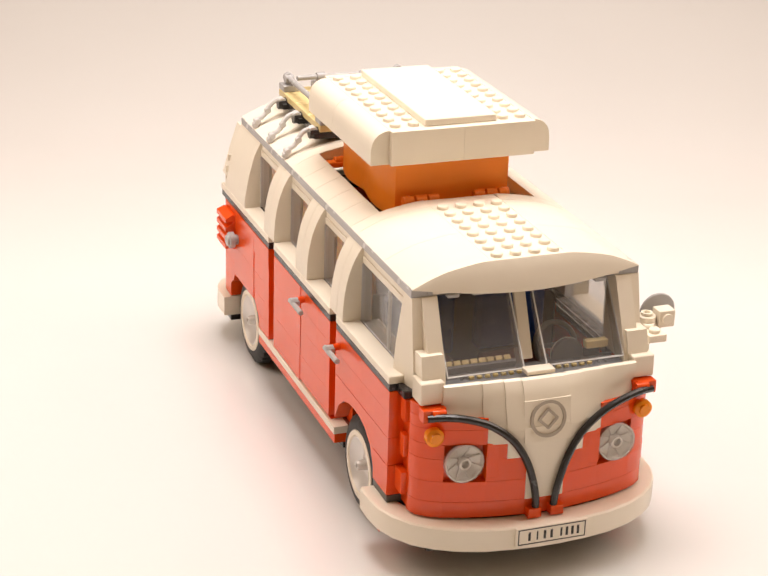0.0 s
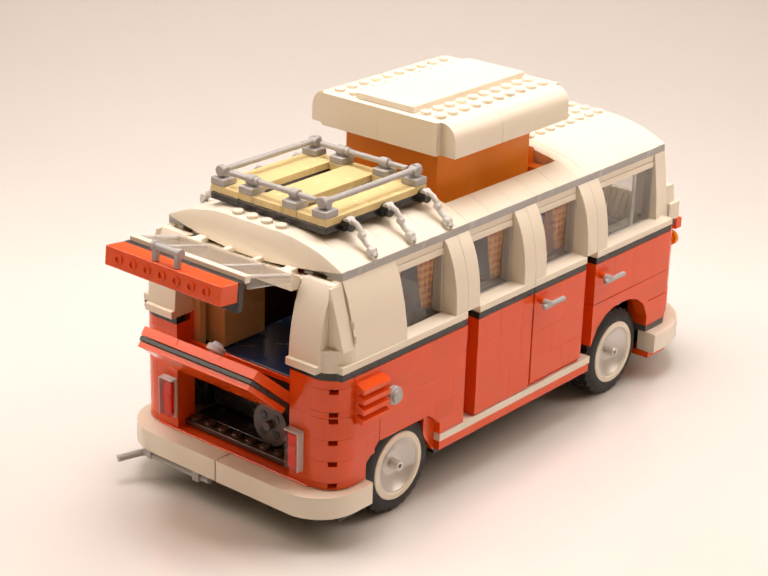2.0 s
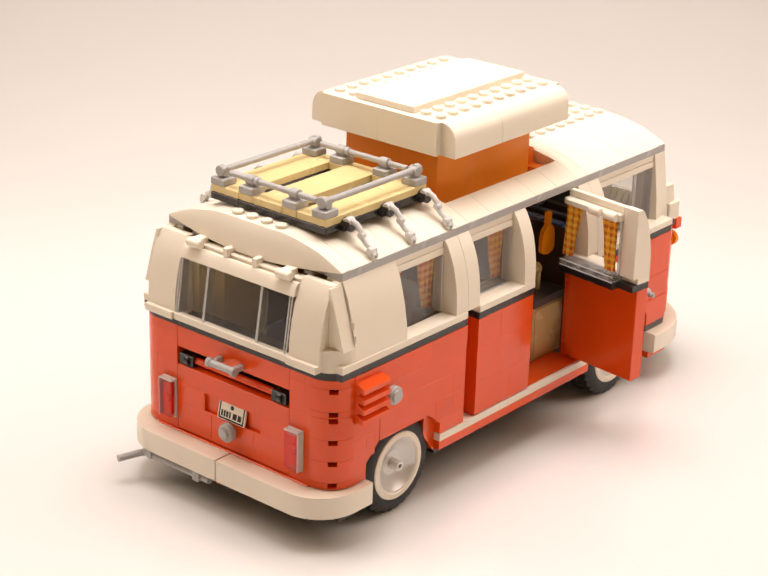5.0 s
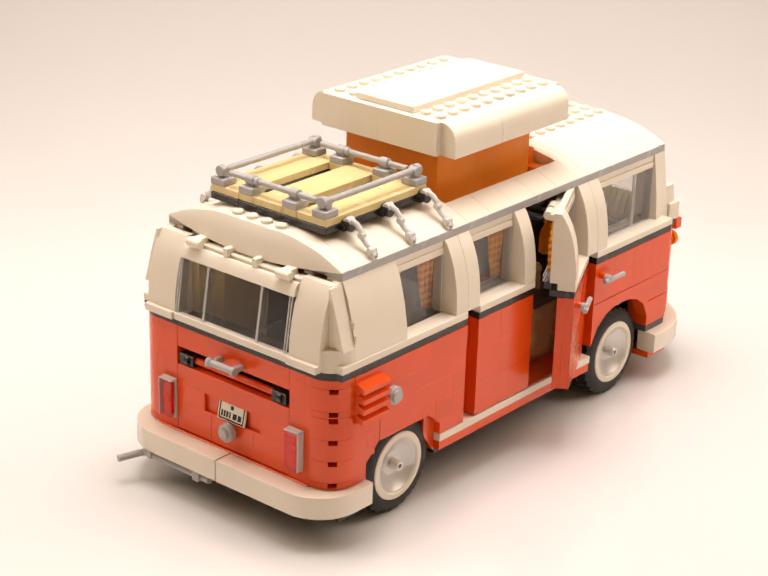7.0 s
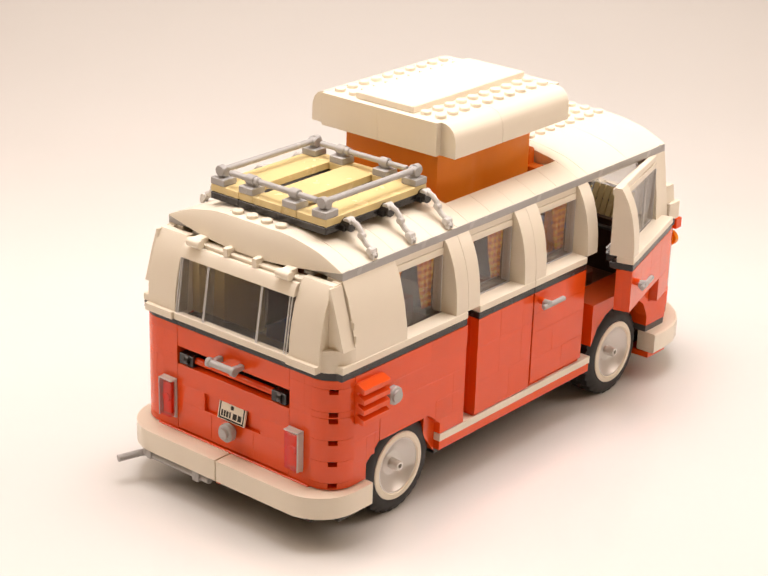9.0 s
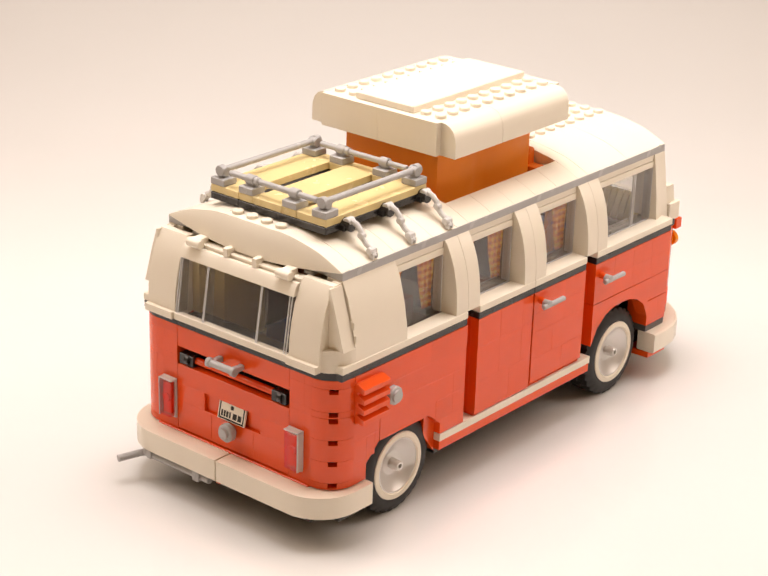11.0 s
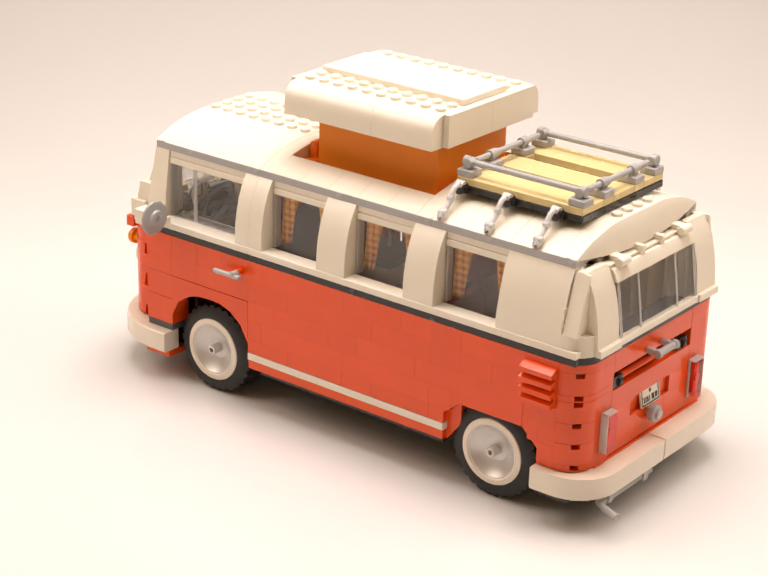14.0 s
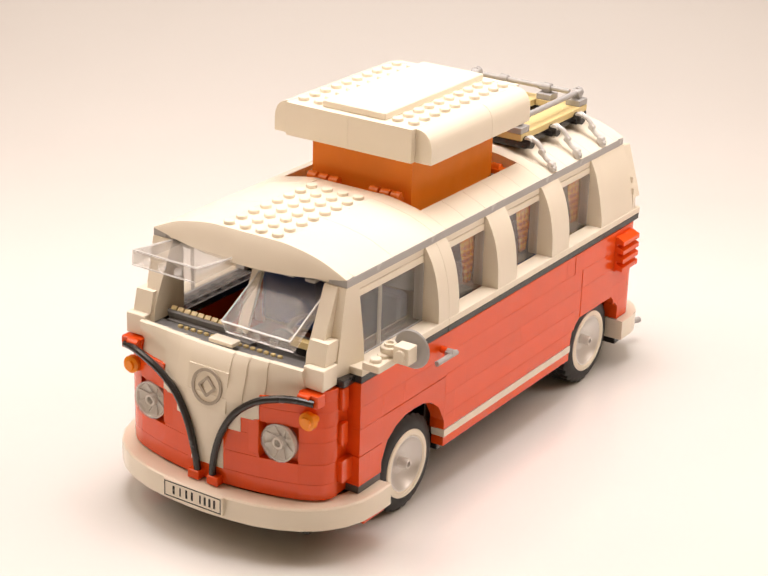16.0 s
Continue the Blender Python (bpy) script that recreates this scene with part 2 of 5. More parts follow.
# ---- the sweep ----
def build_sweep():
    s = Solid()
    prof = [(-1.6, 0.0), (-0.8, 0.0), (0.30, 0.0)]
    r = 0.75
    prof += [(0.30 + r * math.sin(a), r - r * math.cos(a)) for a in (radians(x) for x in range(5, 86, 5))]
    prof += [(1.07, 0.80), (1.08, 1.6)]
    xs = [-1.8 + 0.3 * i for i in range(13)]
    verts = [(x, y, z) for y, z in prof for x in xs]
    n = len(xs)
    faces = [(j * n + i, j * n + i + 1, (j + 1) * n + i + 1, (j + 1) * n + i) for j in range(len(prof) - 1) for i in range(n - 1)]
    me = bpy.data.meshes.new("backdrop")
    me.from_pydata(verts, [], faces)
    me.shade_smooth()
    me.materials.append(PAPER)
    ob = new("backdrop", me)
    tagged(ob, "seamless white paper sweep under and behind the toy van", "backdrop", kind="structure")


build_sweep()

# ---- the van ----
van = new("toy_camper_van")
tagged(van, "red and white toy brick camper van with raised roof", "toy van")

BELT0, BELT1, SILL, EAVE, GUT = 9.2, 9.6, 10.0, 14.0, 14.4
FLOOR = 3.5
PILLAR = [(5.6, SILL), (7.0, SILL), (7.0, 10.5), (6.96, 11.2), (6.86, 11.9), (6.7, 12.6), (6.46, 13.25), (6.2, 13.75), (6.02, EAVE), (5.6, EAVE)]


def roof_top(v):
    return float(np.interp(abs(v), [0, 2, 2.8, 4, 4.5, 5.2, 6], [15.5, 15.5, 15.42, 15.19, 15.06, 14.8, 14.42]))


def pillar(parent, side, u0, u1, name="pillar"):
    return part(name, Solid().prism([(side * v, w) for v, w in PILLAR], "u", u0 + 0.012, u1 - 0.012), WHITE, parent)


def window(parent, side, u0, u1, posts=()):
    """Clear pane with its thin moulded rim, in the opening between two pillars."""
    a, b = sided(side, 5.86, 5.98)
    s = Solid().box(u0 + 0.03, u1 - 0.03, a, b, SILL + 0.02, 13.2, 0.02)
    pane = part("window_pane", s, SIDE_GLASS, parent, shadow=False)
    a, b = sided(side, 5.5, 6.05)
    # pale strips paint the bright lines of light along the pane's ends
    for x in (u0 + 0.08, u1 - 0.16):
        part("rim", Solid().box(x, x + 0.05, a, b, SILL + 0.03, 13.18, 0.01), EDGE, pane, shadow=False)
    for x in posts:
        part("rim", Solid().box(x, x + 0.05, *sided(side, 5.9, 6.03), SILL + 0.03, 13.18, 0.01), EDGE, pane, shadow=False)
    return pane


def header(parent, side, u0, u1):
    a, b = sided(side, 5.2, 6.0)
    s = Solid().box(u0 + 0.01, u1 - 0.01, a, b, 13.2, 13.58).box(u0 + 0.01, u1 - 0.01, *sided(side, 5.6, 5.96), 13.6, EAVE)
    part("window_header", s, WHITE, parent)


def ledge(parent, side, u0, u1):
    """Clear shelf of the window panel inside, with the black plate's studs in it."""
    a, b = sided(side, 5.05, 5.98)
    shelf = part("sill_ledge", Solid().box(u0 + 0.06, u1 - 0.06, a, b, BELT1 + 0.02, SILL - 0.02), LEDGE, parent, "clear inner window shelf", shadow=False)
    # strips whose pale colour imitates light caught in the shelf's edges
    for x, z in ((5.03, SILL - 0.05), (5.03, BELT1 + 0.03), (5.9, SILL - 0.05)):
        part("edge", Solid().box(u0 + 0.06, u1 - 0.06, *sided(side, x, x + 0.06), z, z + 0.05, 0.01), EDGE, shelf, shadow=False)
    n = int(round(u1 - u0))
    for k in range(n):
        knob(parent, u0 + (k + 0.5) * (u1 - u0) / n, side * 5.6, BELT1 + 0.03, BLACK)
    part("inner_belt", Solid().box(u0 + 0.02, u1 - 0.02, *sided(side, 5.1, 5.62), BELT0 + 0.01, BELT1 - 0.01), BLACK, parent)


def curtain(parent, side, u0, u1, flip):
    """Cloth strip, drawn in at its foot."""
    v = side * 5.35
    s = Solid()
    top, bot = (u0, u1), ((u0, u0 + 0.55 * (u1 - u0)) if flip else (u1 - 0.55 * (u1 - u0), u1))
    n = 8
    verts, faces = [], []
    for j in range(7):
        k = j / 6
        w = 13.3 - 3.1 * k
        a, b = top[0] + (bot[0] - top[0]) * k, top[1] + (bot[1] - top[1]) * k
        for i in range(n + 1):
            verts.append((a + (b - a) * i / n, v + 0.09 * math.sin(i * 2.1 + 0.5 * j), w))
    for j in range(6):
        for i in range(n):
            p = j * (n + 1) + i
            faces.append((p, p + 1, p + n + 2, p + n + 1))
    m = len(verts)
    verts += [(a, b - side * 0.05, c) for a, b, c in verts]
    faces += [tuple(i + m for i in reversed(f)) for f in faces]
    s.add(verts, faces)
    return part("curtain", s, CHECK, parent, "orange gingham cloth curtain")


def sill(parent, side, u0, u1):
    """White sill plate over the black belt plate."""
    a, b = sided(side, 5.6, 7.0)
    part("belt_plate", Solid().box(u0 + 0.01, u1 - 0.01, a, b, BELT0 + 0.01, BELT1 - 0.01), BLACK, parent, "black belt line plate")
    return part("window_sill", Solid().box(u0 + 0.01, u1 - 0.01, *sided(side, 6.02, 7.04), BELT1, SILL), WHITE, parent)


def courses(parent, side, rows, mat=RED, v=(6.5, 7.0)):
    """Bricks of a side wall; rows of w0, w1 and the joints along u."""
    for w0, w1, *joints in rows:
        for a, b in zip(joints, joints[1:]):
            brick(parent, min(a, b), max(a, b), *sided(side, *v), w0, w1, mat)


def build_chassis():
    for q in ((-13.6, -0.4, -6.35, 6.35, 2.0, 2.62), (-23, -20.2, -6, 6, 1.5, 2.0), (-20.3, -13.5, -4.9, 4.9, 1.6, 2.4), (-0.5, 6.4, -4.9, 4.9, 1.6, 2.4), (6.2, 10.6, -5.8, 5.8, 1.6, 2.1), (-22.6, -14, -4.0, 3.9, 1.2, 1.6)):
        part("chassis_plate", Solid().box(*q), BLACK, van, "black underside plate")
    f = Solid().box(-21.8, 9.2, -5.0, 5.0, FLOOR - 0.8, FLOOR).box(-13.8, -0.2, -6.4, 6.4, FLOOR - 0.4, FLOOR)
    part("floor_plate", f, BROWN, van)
    for side in (1, -1):
        for u0, u1 in ((-14.0, -20.0), (0.05, 6.0)):
            b = Solid()
            b.box(min(u0, u1) + 0.05, max(u0, u1) - 0.05, *sided(side, 4.4, 4.9), 2.2, 6.3)
            b.box(min(u0, u1) + 0.05, max(u0, u1) - 0.05, *sided(side, 4.4, 6.45), 6.0, 6.3)
            part("wheel_housing", b, BLACK, van, "black wheel housing")
        st = Solid().box(-13.98, -0.02, *sided(side, 6.2, 6.98), 2.55, 3.08)
        rk = part("rocker_panel", st, RED, van)
        for a in (-14, -11, -7, -3):
            brick(rk, a, min(a + 4, 0) if a > -14 else -11, *sided(side, 6.2, 7.02), 3.1, 3.52, WHITE, "stripe_plate")
        # the stripe turns up ahead of the rear wheel
        part("arch_wedge", Solid().prism([(-13.98, 3.52), (-13.98, 2.45), (-14.9, 3.6), (-14.9, 4.9), (-13.98, 4.1)], "v", *sided(side, 5.0, 6.6)), RED, van)


def build_side(side):
    """The fixed side wall: backing with the bricks on it, and the white window band."""
    right = side < 0
    a, b = sided(side, 6.1, 6.5)
    s = Solid().box(-20.6, -15.0, a, b, 5.0, BELT0, 0.02)
    s.prism([(-13.0, FLOOR), (-13.0, BELT0), (-15.0, BELT0), (-15.0, 5.0), (-14.0, 4.2), (-14.0, FLOOR)], "v", a, b)
    s.prism([(-20.6, 3.2), (-20.6, 5.0), (-19.0, 5.0), (-20.0, 4.1), (-20.0, 3.2)], "v", a, b)
    if right:
        for u0, u1 in ((-13.0, -11.05), (-1.0, 0.0)):
            part("slot_back", Solid().box(u0, u1, *sided(side, 5.6, 6.0), FLOOR, BELT0, 0.02), RED, van)
        s.box(-13.0, -12.0, a, b, FLOOR, BELT0, 0.02)
    else:
        s.box(-13.0, 0.0, a, b, FLOOR, BELT0, 0.02)
    wall = part("side_wall", s, RED, van)
    # rear quarter round the wheel
    end = -12 if right else -14
    courses(wall, side, [(8.0, BELT0, -21, -19, -15, end), (6.87, 8.0, -19, -17, -15), (5.0, 6.87, -19, -15)], v=(6.5, 7.03))
    if right:
        courses(wall, side, [(6.8, 8.0, -15, -12), (5.6, 6.8, -15, -13, -12), (4.4, 5.6, -14.4, -13, -12), (3.56, 4.4, -14, -12)])
    courses(wall, side, [(5.6, 8.0, -21, -19), (4.4, 5.6, -21, -20, -19.35), (5.0, 5.6, -19.35, -19), (3.2, 4.4, -21, -20)])
    tri = [(-19.0, 5.0), (-19.35, 5.0), (-20.0, 4.4), (-20.0, 4.05)]
    part("arch_brick", Solid().prism(tri, "v", *sided(side, 6.5, 6.99)), RED, wall)
    tri = [(-15.0, 5.0), (-14.0, 4.2), (-14.0, 4.4), (-14.4, 5.6), (-15.0, 5.6)]
    part("arch_brick", Solid().prism(tri, "v", *sided(side, 6.5, 6.99)), RED, wall)
    if not right:
        courses(wall, side, [
            (8.0, BELT0, -14, -13, -11, -7, -5, -1, 0),
            (6.8, 8.0, -15, -13, -9, -3, 0),
            (5.6, 6.8, -15, -12, -8, -6, -2, 0),
            (4.4, 5.6, -14.4, -13, -7, -1, 0),
            (3.56, 4.4, -14, -13, -9, -7, -3, -1, 0)])
    # louvres
    lv = Solid()
    lv.box(-21, -19, *sided(side, 7.0, 7.18), 6.66, 8.86, 0.02)
    for k in range(4):
        w = 6.78 + 0.56 * k
        lv.prism([(side * 7.15, w + 0.0), (side * 7.62, w - 0.06), (side * 7.62, w + 0.2), (side * 7.15, w + 0.42)], "u", -21, -19)
    part("louvre", lv, RED, van, "red slatted air intake")
    if right:
        cap = Solid().lathe([(0.3, 6.9), (0.3, 7.25), (0.5, 7.27), (0.5, 7.55), (0.44, 7.6), (0.36, 7.61), (0.34, 7.72), (0.02, 7.74)], (0, 0, 0), "v", 20)
        cap.v = [(p[0] - 18.45, side * p[1], p[2] + 7.5) for p in cap.v]
        part("filler_cap", cap, GREY, van, "grey round filler cap")
    # window band
    band = part("window_band", Solid().box(-21, 8.0, *sided(side, 5.0, 5.5), 13.62, EAVE - 0.02), WHITE, van)
    if right:
        sill(band, side, -22.0, -12.0)
        for u0, u1 in ((-12.0, -11.0), (-1, 0)):
            part("slot_belt", Solid().box(u0, u1, *sided(side, 5.6, 6.2), BELT0, BELT1), BLACK, band)
            part("slot_sill", Solid().box(u0, u1, *sided(side, 5.6, 6.3), BELT1 + 0.01, SILL), WHITE, band)
        spans = [(-17, -13)]
        pillar(band, side, -13, -12)
        pillar(band, side, -12, -11)
        pillar(band, side, -1, 0)
    else:
        sill(band, side, -22.0, 0)
        spans = [(-17, -13), (-11, -7), (-5, -1)]
        for u0, u1 in ((-13, -11), (-7, -5), (-1, 0)):
            pillar(band, side, u0, u1)
    flat = [(5.6, SILL), (7.0, SILL), (6.98, 10.6), (6.72, 12.0), (6.4, 13.2), (6.02, EAVE), (5.6, EAVE)]
    part("side_slope", Solid().prism([(side * v, w) for v, w in flat], "u", -20.99, -17.01), WHITE, band)
    for u0, u1 in spans:
        window(band, side, u0, u1)
        header(band, side, u0, u1)
        curtain(band, side, u1 - 1.35, u1 - 0.12, False)
        curtain(band, side, u0 + 0.12, u0 + 1.35, True)
    # A-pillar
    lo = [(7.0, 5.55), (8.9, 5.55), (8.9, 6.1), (7.0, 6.5)]
    hi = [(7.0, 5.55), (8.05, 5.55), (8.05, 6.03), (7.0, 6.03)]
    mid = [((a[0] * 0.6 + b[0] * 0.4), (a[1] * 0.72 + b[1] * 0.28)) for a, b in zip(lo, hi)]
    loft = [(u, side * v, w) for ring, w in ((lo, BELT1), (mid, 11.4), (hi, EAVE)) for u, v in ring]
    p = Solid().add(loft, [(0, 1, 2, 3), (8, 9, 10, 11)] + [(4 * k + i, 4 * k + (i + 1) % 4, 4 * k + 4 + (i + 1) % 4, 4 * k + 4 + i) for k in (0, 1) for i in range(4)])
    part("a_pillar", p, WHITE, van)
    part("belt_plate", Solid().box(8.0, 8.95, *sided(side, 5.6, 6.62), BELT0, BELT1), BLACK, van)
    # front corner below the belt
    c = Solid().box(7.95, 8.9, *sided(side, 5.5, 6.2), 3.2, BELT0).box(8.3, 8.85, *sided(side, 6.2, 6.5), 7.9, 9.1)
    c.box(8.3, 8.85, *sided(side, 6.2, 6.5), 6.0, 7.2).box(7.98, 8.9, *sided(side, 6.2, 6.6), 4.0, 5.2)
    corner = part("front_corner", c, RED, van)
    # wheel-arch panel and the piece ahead of it
    arch = [(0.02, 4.1), (0.6, 5.1), (1.4, 5.7), (2.2, 5.95), (3.05, 6.0), (3.9, 5.95), (4.7, 5.7), (5.5, 5.15), (6.0, 4.2)]
    s = Solid().prism([(0.02, 6.67)] + arch + [(6.0, 6.67)], "v", *sided(side, 6.2, 7.0))
    s.box(0.02, 5.98, *sided(side, 5.0, 6.25), 6.05, 6.67)
    part("wheel_arch", s, RED, van)
    for u0, u1, w0, w1 in ((6, 7, 3.56, 5.18), (7, 8, 3.56, 5.18)):
        brick(corner, u0, u1, *sided(side, 5.6, 7.0), w0, w1, RED)
    part("grey_plate", Solid().box(6.02, 8.0, *sided(side, 5.6, 6.98), 3.14, 3.55), DARK, van)
    part("underplate", Solid().box(6.02, 7.9, *sided(side, 5.6, 7.3), 1.5, 1.86), RED, van)
    part("underplate", Solid().box(-22, -20, *sided(side, 5.6, 7.0), 1.5, 1.9), BLACK, van)


def handle(parent, side, u0, w):
    s = Solid().cyl((u0 + 1.0, side * 7.62, w), "u", 0.15, 1.95, 12).box(u0 + 0.3, u0 + 0.75, *sided(side, 7.3, 7.7), w - 0.12, w + 0.2)
    s.cyl((u0 + 0.5, side * 7.5, w + 0.14), "v", 0.17, 0.5, 12)
    h = part("handle", s, GREY, parent, "light grey bar handle")
    part("clip", Solid().cyl((u0 + 0.5, side * 7.15, w + 0.15), "v", 0.2, 0.4, 12), RED, h)


def build_leaf(u0, u1, hinged):
    """One leaf of the middle doors on the right-hand side."""
    side = -1
    hinge = (u1 - 0.15, -6.15, 0) if hinged else None
    # inner face of the door
    s = Solid().box(u0 + 0.02, u1 - 0.02, *sided(side, 6.05, 6.5), 3.75 if hinged else 3.6, BELT0, 0.03)
    door = part("side_door", s, RED, van, "hinged side door leaf with curtained window", origin=hinge)
    if hinged:
        courses(door, side, [(8.0, BELT0, -5.94, -3, -1), (6.8, 8.0, -5.94, -3, -1), (5.2, 6.8, -5.94, -4, -1), (3.75, 5.2, -5.94, -3, -1)])
    else:
        courses(door, side, [(7.55, BELT0, -11, -9, -7, -6.08), (5.5, 7.55, -11, -9, -7, -6.08), (3.6, 5.5, -11, -8, -6.08)])
    sill(door, side, u0, u1)
    if hinged:
        pillar(door, side, u0, u0 + 1)
        w0, w1 = u0 + 1, u1
    else:
        pillar(door, side, u1 - 1, u1)
        w0, w1 = u0, u1 - 1
    window(door, side, w0, w1)
    header(door, side, w0, w1)
    ledge(door, side, w0, w1)
    curtain(door, side, w1 - 1.35, w1 - 0.12, False)
    curtain(door, side, w0 + 0.12, w0 + 1.35, True)
    part("pelmet", Solid().box(w0 + 0.2, w1 - 0.2, *sided(side, 5.1, 5.55), 13.25, 13.55).cyl((w0 + 0.5, side * 5.1, 13.45), "u", 0.26, 0.8).cyl((w0 + 1.6, side * 5.1, 13.45), "u", 0.26, 0.8), WHITE, door)
    if hinged:
        handle(door, side, u0 + 0.02, 8.55)
        parts("latch", Solid().cyl((u1 + 0.15, side * 6.35, 8.2), "u", 0.16, 0.5).cyl((u1 + 0.15, side * 6.35, 4.4), "u", 0.16, 0.5), RED, door)
    return door


def build_front_door(side):
    """Cab door: window frame, belt and a short red panel stepped over the wheel arch."""
    a, b = sided(side, 6.05, 6.5)
    s = Solid().prism([(0.02, 6.71), (0.02, BELT0), (7.98, BELT0), (7.98, 5.22), (6.02, 5.22), (6.02, 6.71)], "v", a, b)
    door = part("cab_door", s, RED, van, "hinged cab door with sliding-pane window", origin=(7.7, side * 6.15, 0))
    courses(door, side, [(8.0, BELT0, 0, 2, 4, 6, 8), (6.71, 8.0, 0, 4, 6, 8)] if side < 0 else [(7.9, BELT0, 0, 2, 4, 6, 8), (6.71, 7.9, 0, 4, 6, 8)])
    courses(door, side, [(5.22, 6.69, 6, 8)])
    sill(door, side, 0, 8)
    pillar(door, side, 0, 1)
    window(door, side, 1, 7, (4.9, 5.05))
    header(door, side, 1, 7)
    ledge(door, side, 1, 7)
    handle(door, side, 0.05, 8.3)
    if side > 0:
        m = Solid().box(6.0, 8.0, 7.0, 8.0, 10.0, 10.4).stud(7.55, 7.5, 10.4).stud(6.9, 7.5, 10.4)
        m.lathe([(0.36, 10.4), (0.36, 10.5), (0.48, 10.52), (0.48, 10.86), (0.44, 10.9), (0.31, 10.9), (0.31, 11.06), (0.2, 11.06), (0.19, 10.92), (0.02, 10.92)], (6.45, 7.6, 0), "w", 20)
        m.box(6.14, 6.94, 8.08, 8.98, 10.3, 11.2).cyl((6.97, 8.53, 10.75), "u", 0.3, 0.2, 14).box(6.1, 6.5, 7.9, 8.2, 10.42, 10.8)
        arm = part("mirror_arm", m, WHITE, door, "white bracket of stacked plates")
        d = Solid().lathe([(0.25, 6.2), (0.3, 6.05), (0.97, 5.93), (1.03, 5.86), (0.97, 5.78), (0.5, 5.72), (0.42, 5.6), (0.2, 5.58), (0.18, 5.7), (0.02, 5.7)], (0, 8.5, 10.75), "u", 28)
        part("mirror", d, GREY, arm, "round grey dish mirror")
    return door


def build_gutter_and_roof():
    for side in (1, -1):
        g = part("gutter", Solid().box(-21, 8, *sided(side, 4.9, 5.2), EAVE, GUT - 0.02), GREY, van, "light grey eaves strip")
        for a, b in ((-21, -16), (-16, -12), (-12, -6), (-6, 0), (0, 5), (5, 8)):
            brick(g, a, b, *sided(side, 5.2, 6.04), EAVE, GUT, GREY, "plate")
    roof = part("roof_frame", Solid().box(0.0, 8, -5.0, 5.0, 14.05, 14.35).box(-20.9, -12.0, -5.0, 5.0, 14.05, 14.35), WHITE, van)
    vs = [2.0, 2.5, 3.0, 3.5, 4.0, 4.5, 5.0, 5.5, 6.0]
    full = [(v, roof_top(v)) for v in vs] + [(6.0, GUT + 0.01), (2.0, GUT + 0.01)]
    edge = [(v, roof_top(v)) for v in (4.4, 4.8, 5.2, 5.6, 6.0)] + [(6.0, GUT + 0.01), (4.4, GUT + 0.01)]
    for side in (1, -1):
        for u0, u1 in ((4, 8), (0, 4), (-1, 0), (-12, -11), (-14, -12), (-17, -14), (-20, -17), (-21, -20)):
            part("roof_slope", Solid().prism([(side * v, w) for v, w in full], "u", u0 + 0.01, u1 - 0.01), WHITE, roof)
        for u0, u1 in ((-3, -1), (-5, -3), (-7, -5), (-9, -7), (-11, -9)):
            part("roof_slope", Solid().prism([(side * v, w) for v, w in edge], "u", u0 + 0.01, u1 - 0.01), WHITE, roof)
    for u0, u1, rows in ((4, 8, 4), (2, 4, 2), (0, 2, 2)):
        s = Solid().box(u0 + 0.01, u1 - 0.01, -1.99, 1.99, 15.1, 15.5, 0.02)
        part("roof_plate", s, WHITE, roof)
        for i in range(rows):
            for j in range(4):
                knob(roof, u0 + 0.5 + i, j - 1.5, 15.5)
    part("roof_plate", Solid().box(-0.99, -0.01, -2, 2, GUT, 15.48, 0.02), WHITE, roof)
    part("roof_plate", Solid().box(-11.99, -11.01, -2, 2, GUT, 15.48, 0.02), WHITE, roof)
    s = Solid().box(-20.0, -12.01, -1.99, 1.99, 15.1, 15.48, 0.02)
    for u in (-14.5, -16.5, -17.5):
        for v in (1.5, -1.5):
            s.stud(u, v, 15.48)
    part("roof_plate", s, WHITE, roof)
    part("roof_plate", Solid().box(-20.99, -20.01, -1.99, 1.99, 15.1, 15.5, 0.02), WHITE, roof)
    for j in range(4):
        knob(roof, -20.5, j - 1.5, 15.5)
    # brows: crescent pieces under the roof's two ends
    for end, way in ((8.0, 1), (-21.0, -1)):
        verts, faces = [], []
        n = 24
        for i in range(n + 1):
            v = -6 + 12 * i / n
            k = 1 - (v / 6) ** 2
            hi, lo = roof_top(v) + (0.02 if abs(v) > 2 else 0.0), 14.4 - 0.5 * k ** 1.2
            ring = [(end - way * 0.6, hi - 0.02), (end + way * 0.02, hi), (end + way * (0.04 + 0.3 * k), hi - 0.35 * (hi - lo)), (end + way * (0.05 + 0.42 * k), lo), (end - way * 0.6, lo + 0.05)]
            verts += [(u, v, w) for u, w in ring]
        for i in range(n):
            for j in range(5):
                a, b = i * 5 + j, i * 5 + (j + 1) % 5
                faces.append((a, b, b + 5, a + 5))
        faces += [tuple(range(5)), tuple(range(5 * n, 5 * n + 5))]
        part("roof_brow", Solid().add(verts, faces), WHITE, roof, "curved white brow over the windows")
        g = Solid().box(end - way * 0.05, end - way * 1.0, -6.02, 6.02, EAVE, GUT - 0.01)
        for v in (-3.9, -2.6, 2.6, 3.9):
            g.box(end + way * 0.12, end - way * 0.4, v - 0.3, v + 0.3, 13.82, EAVE)
        part("eaves_plate", g, GREY, van)


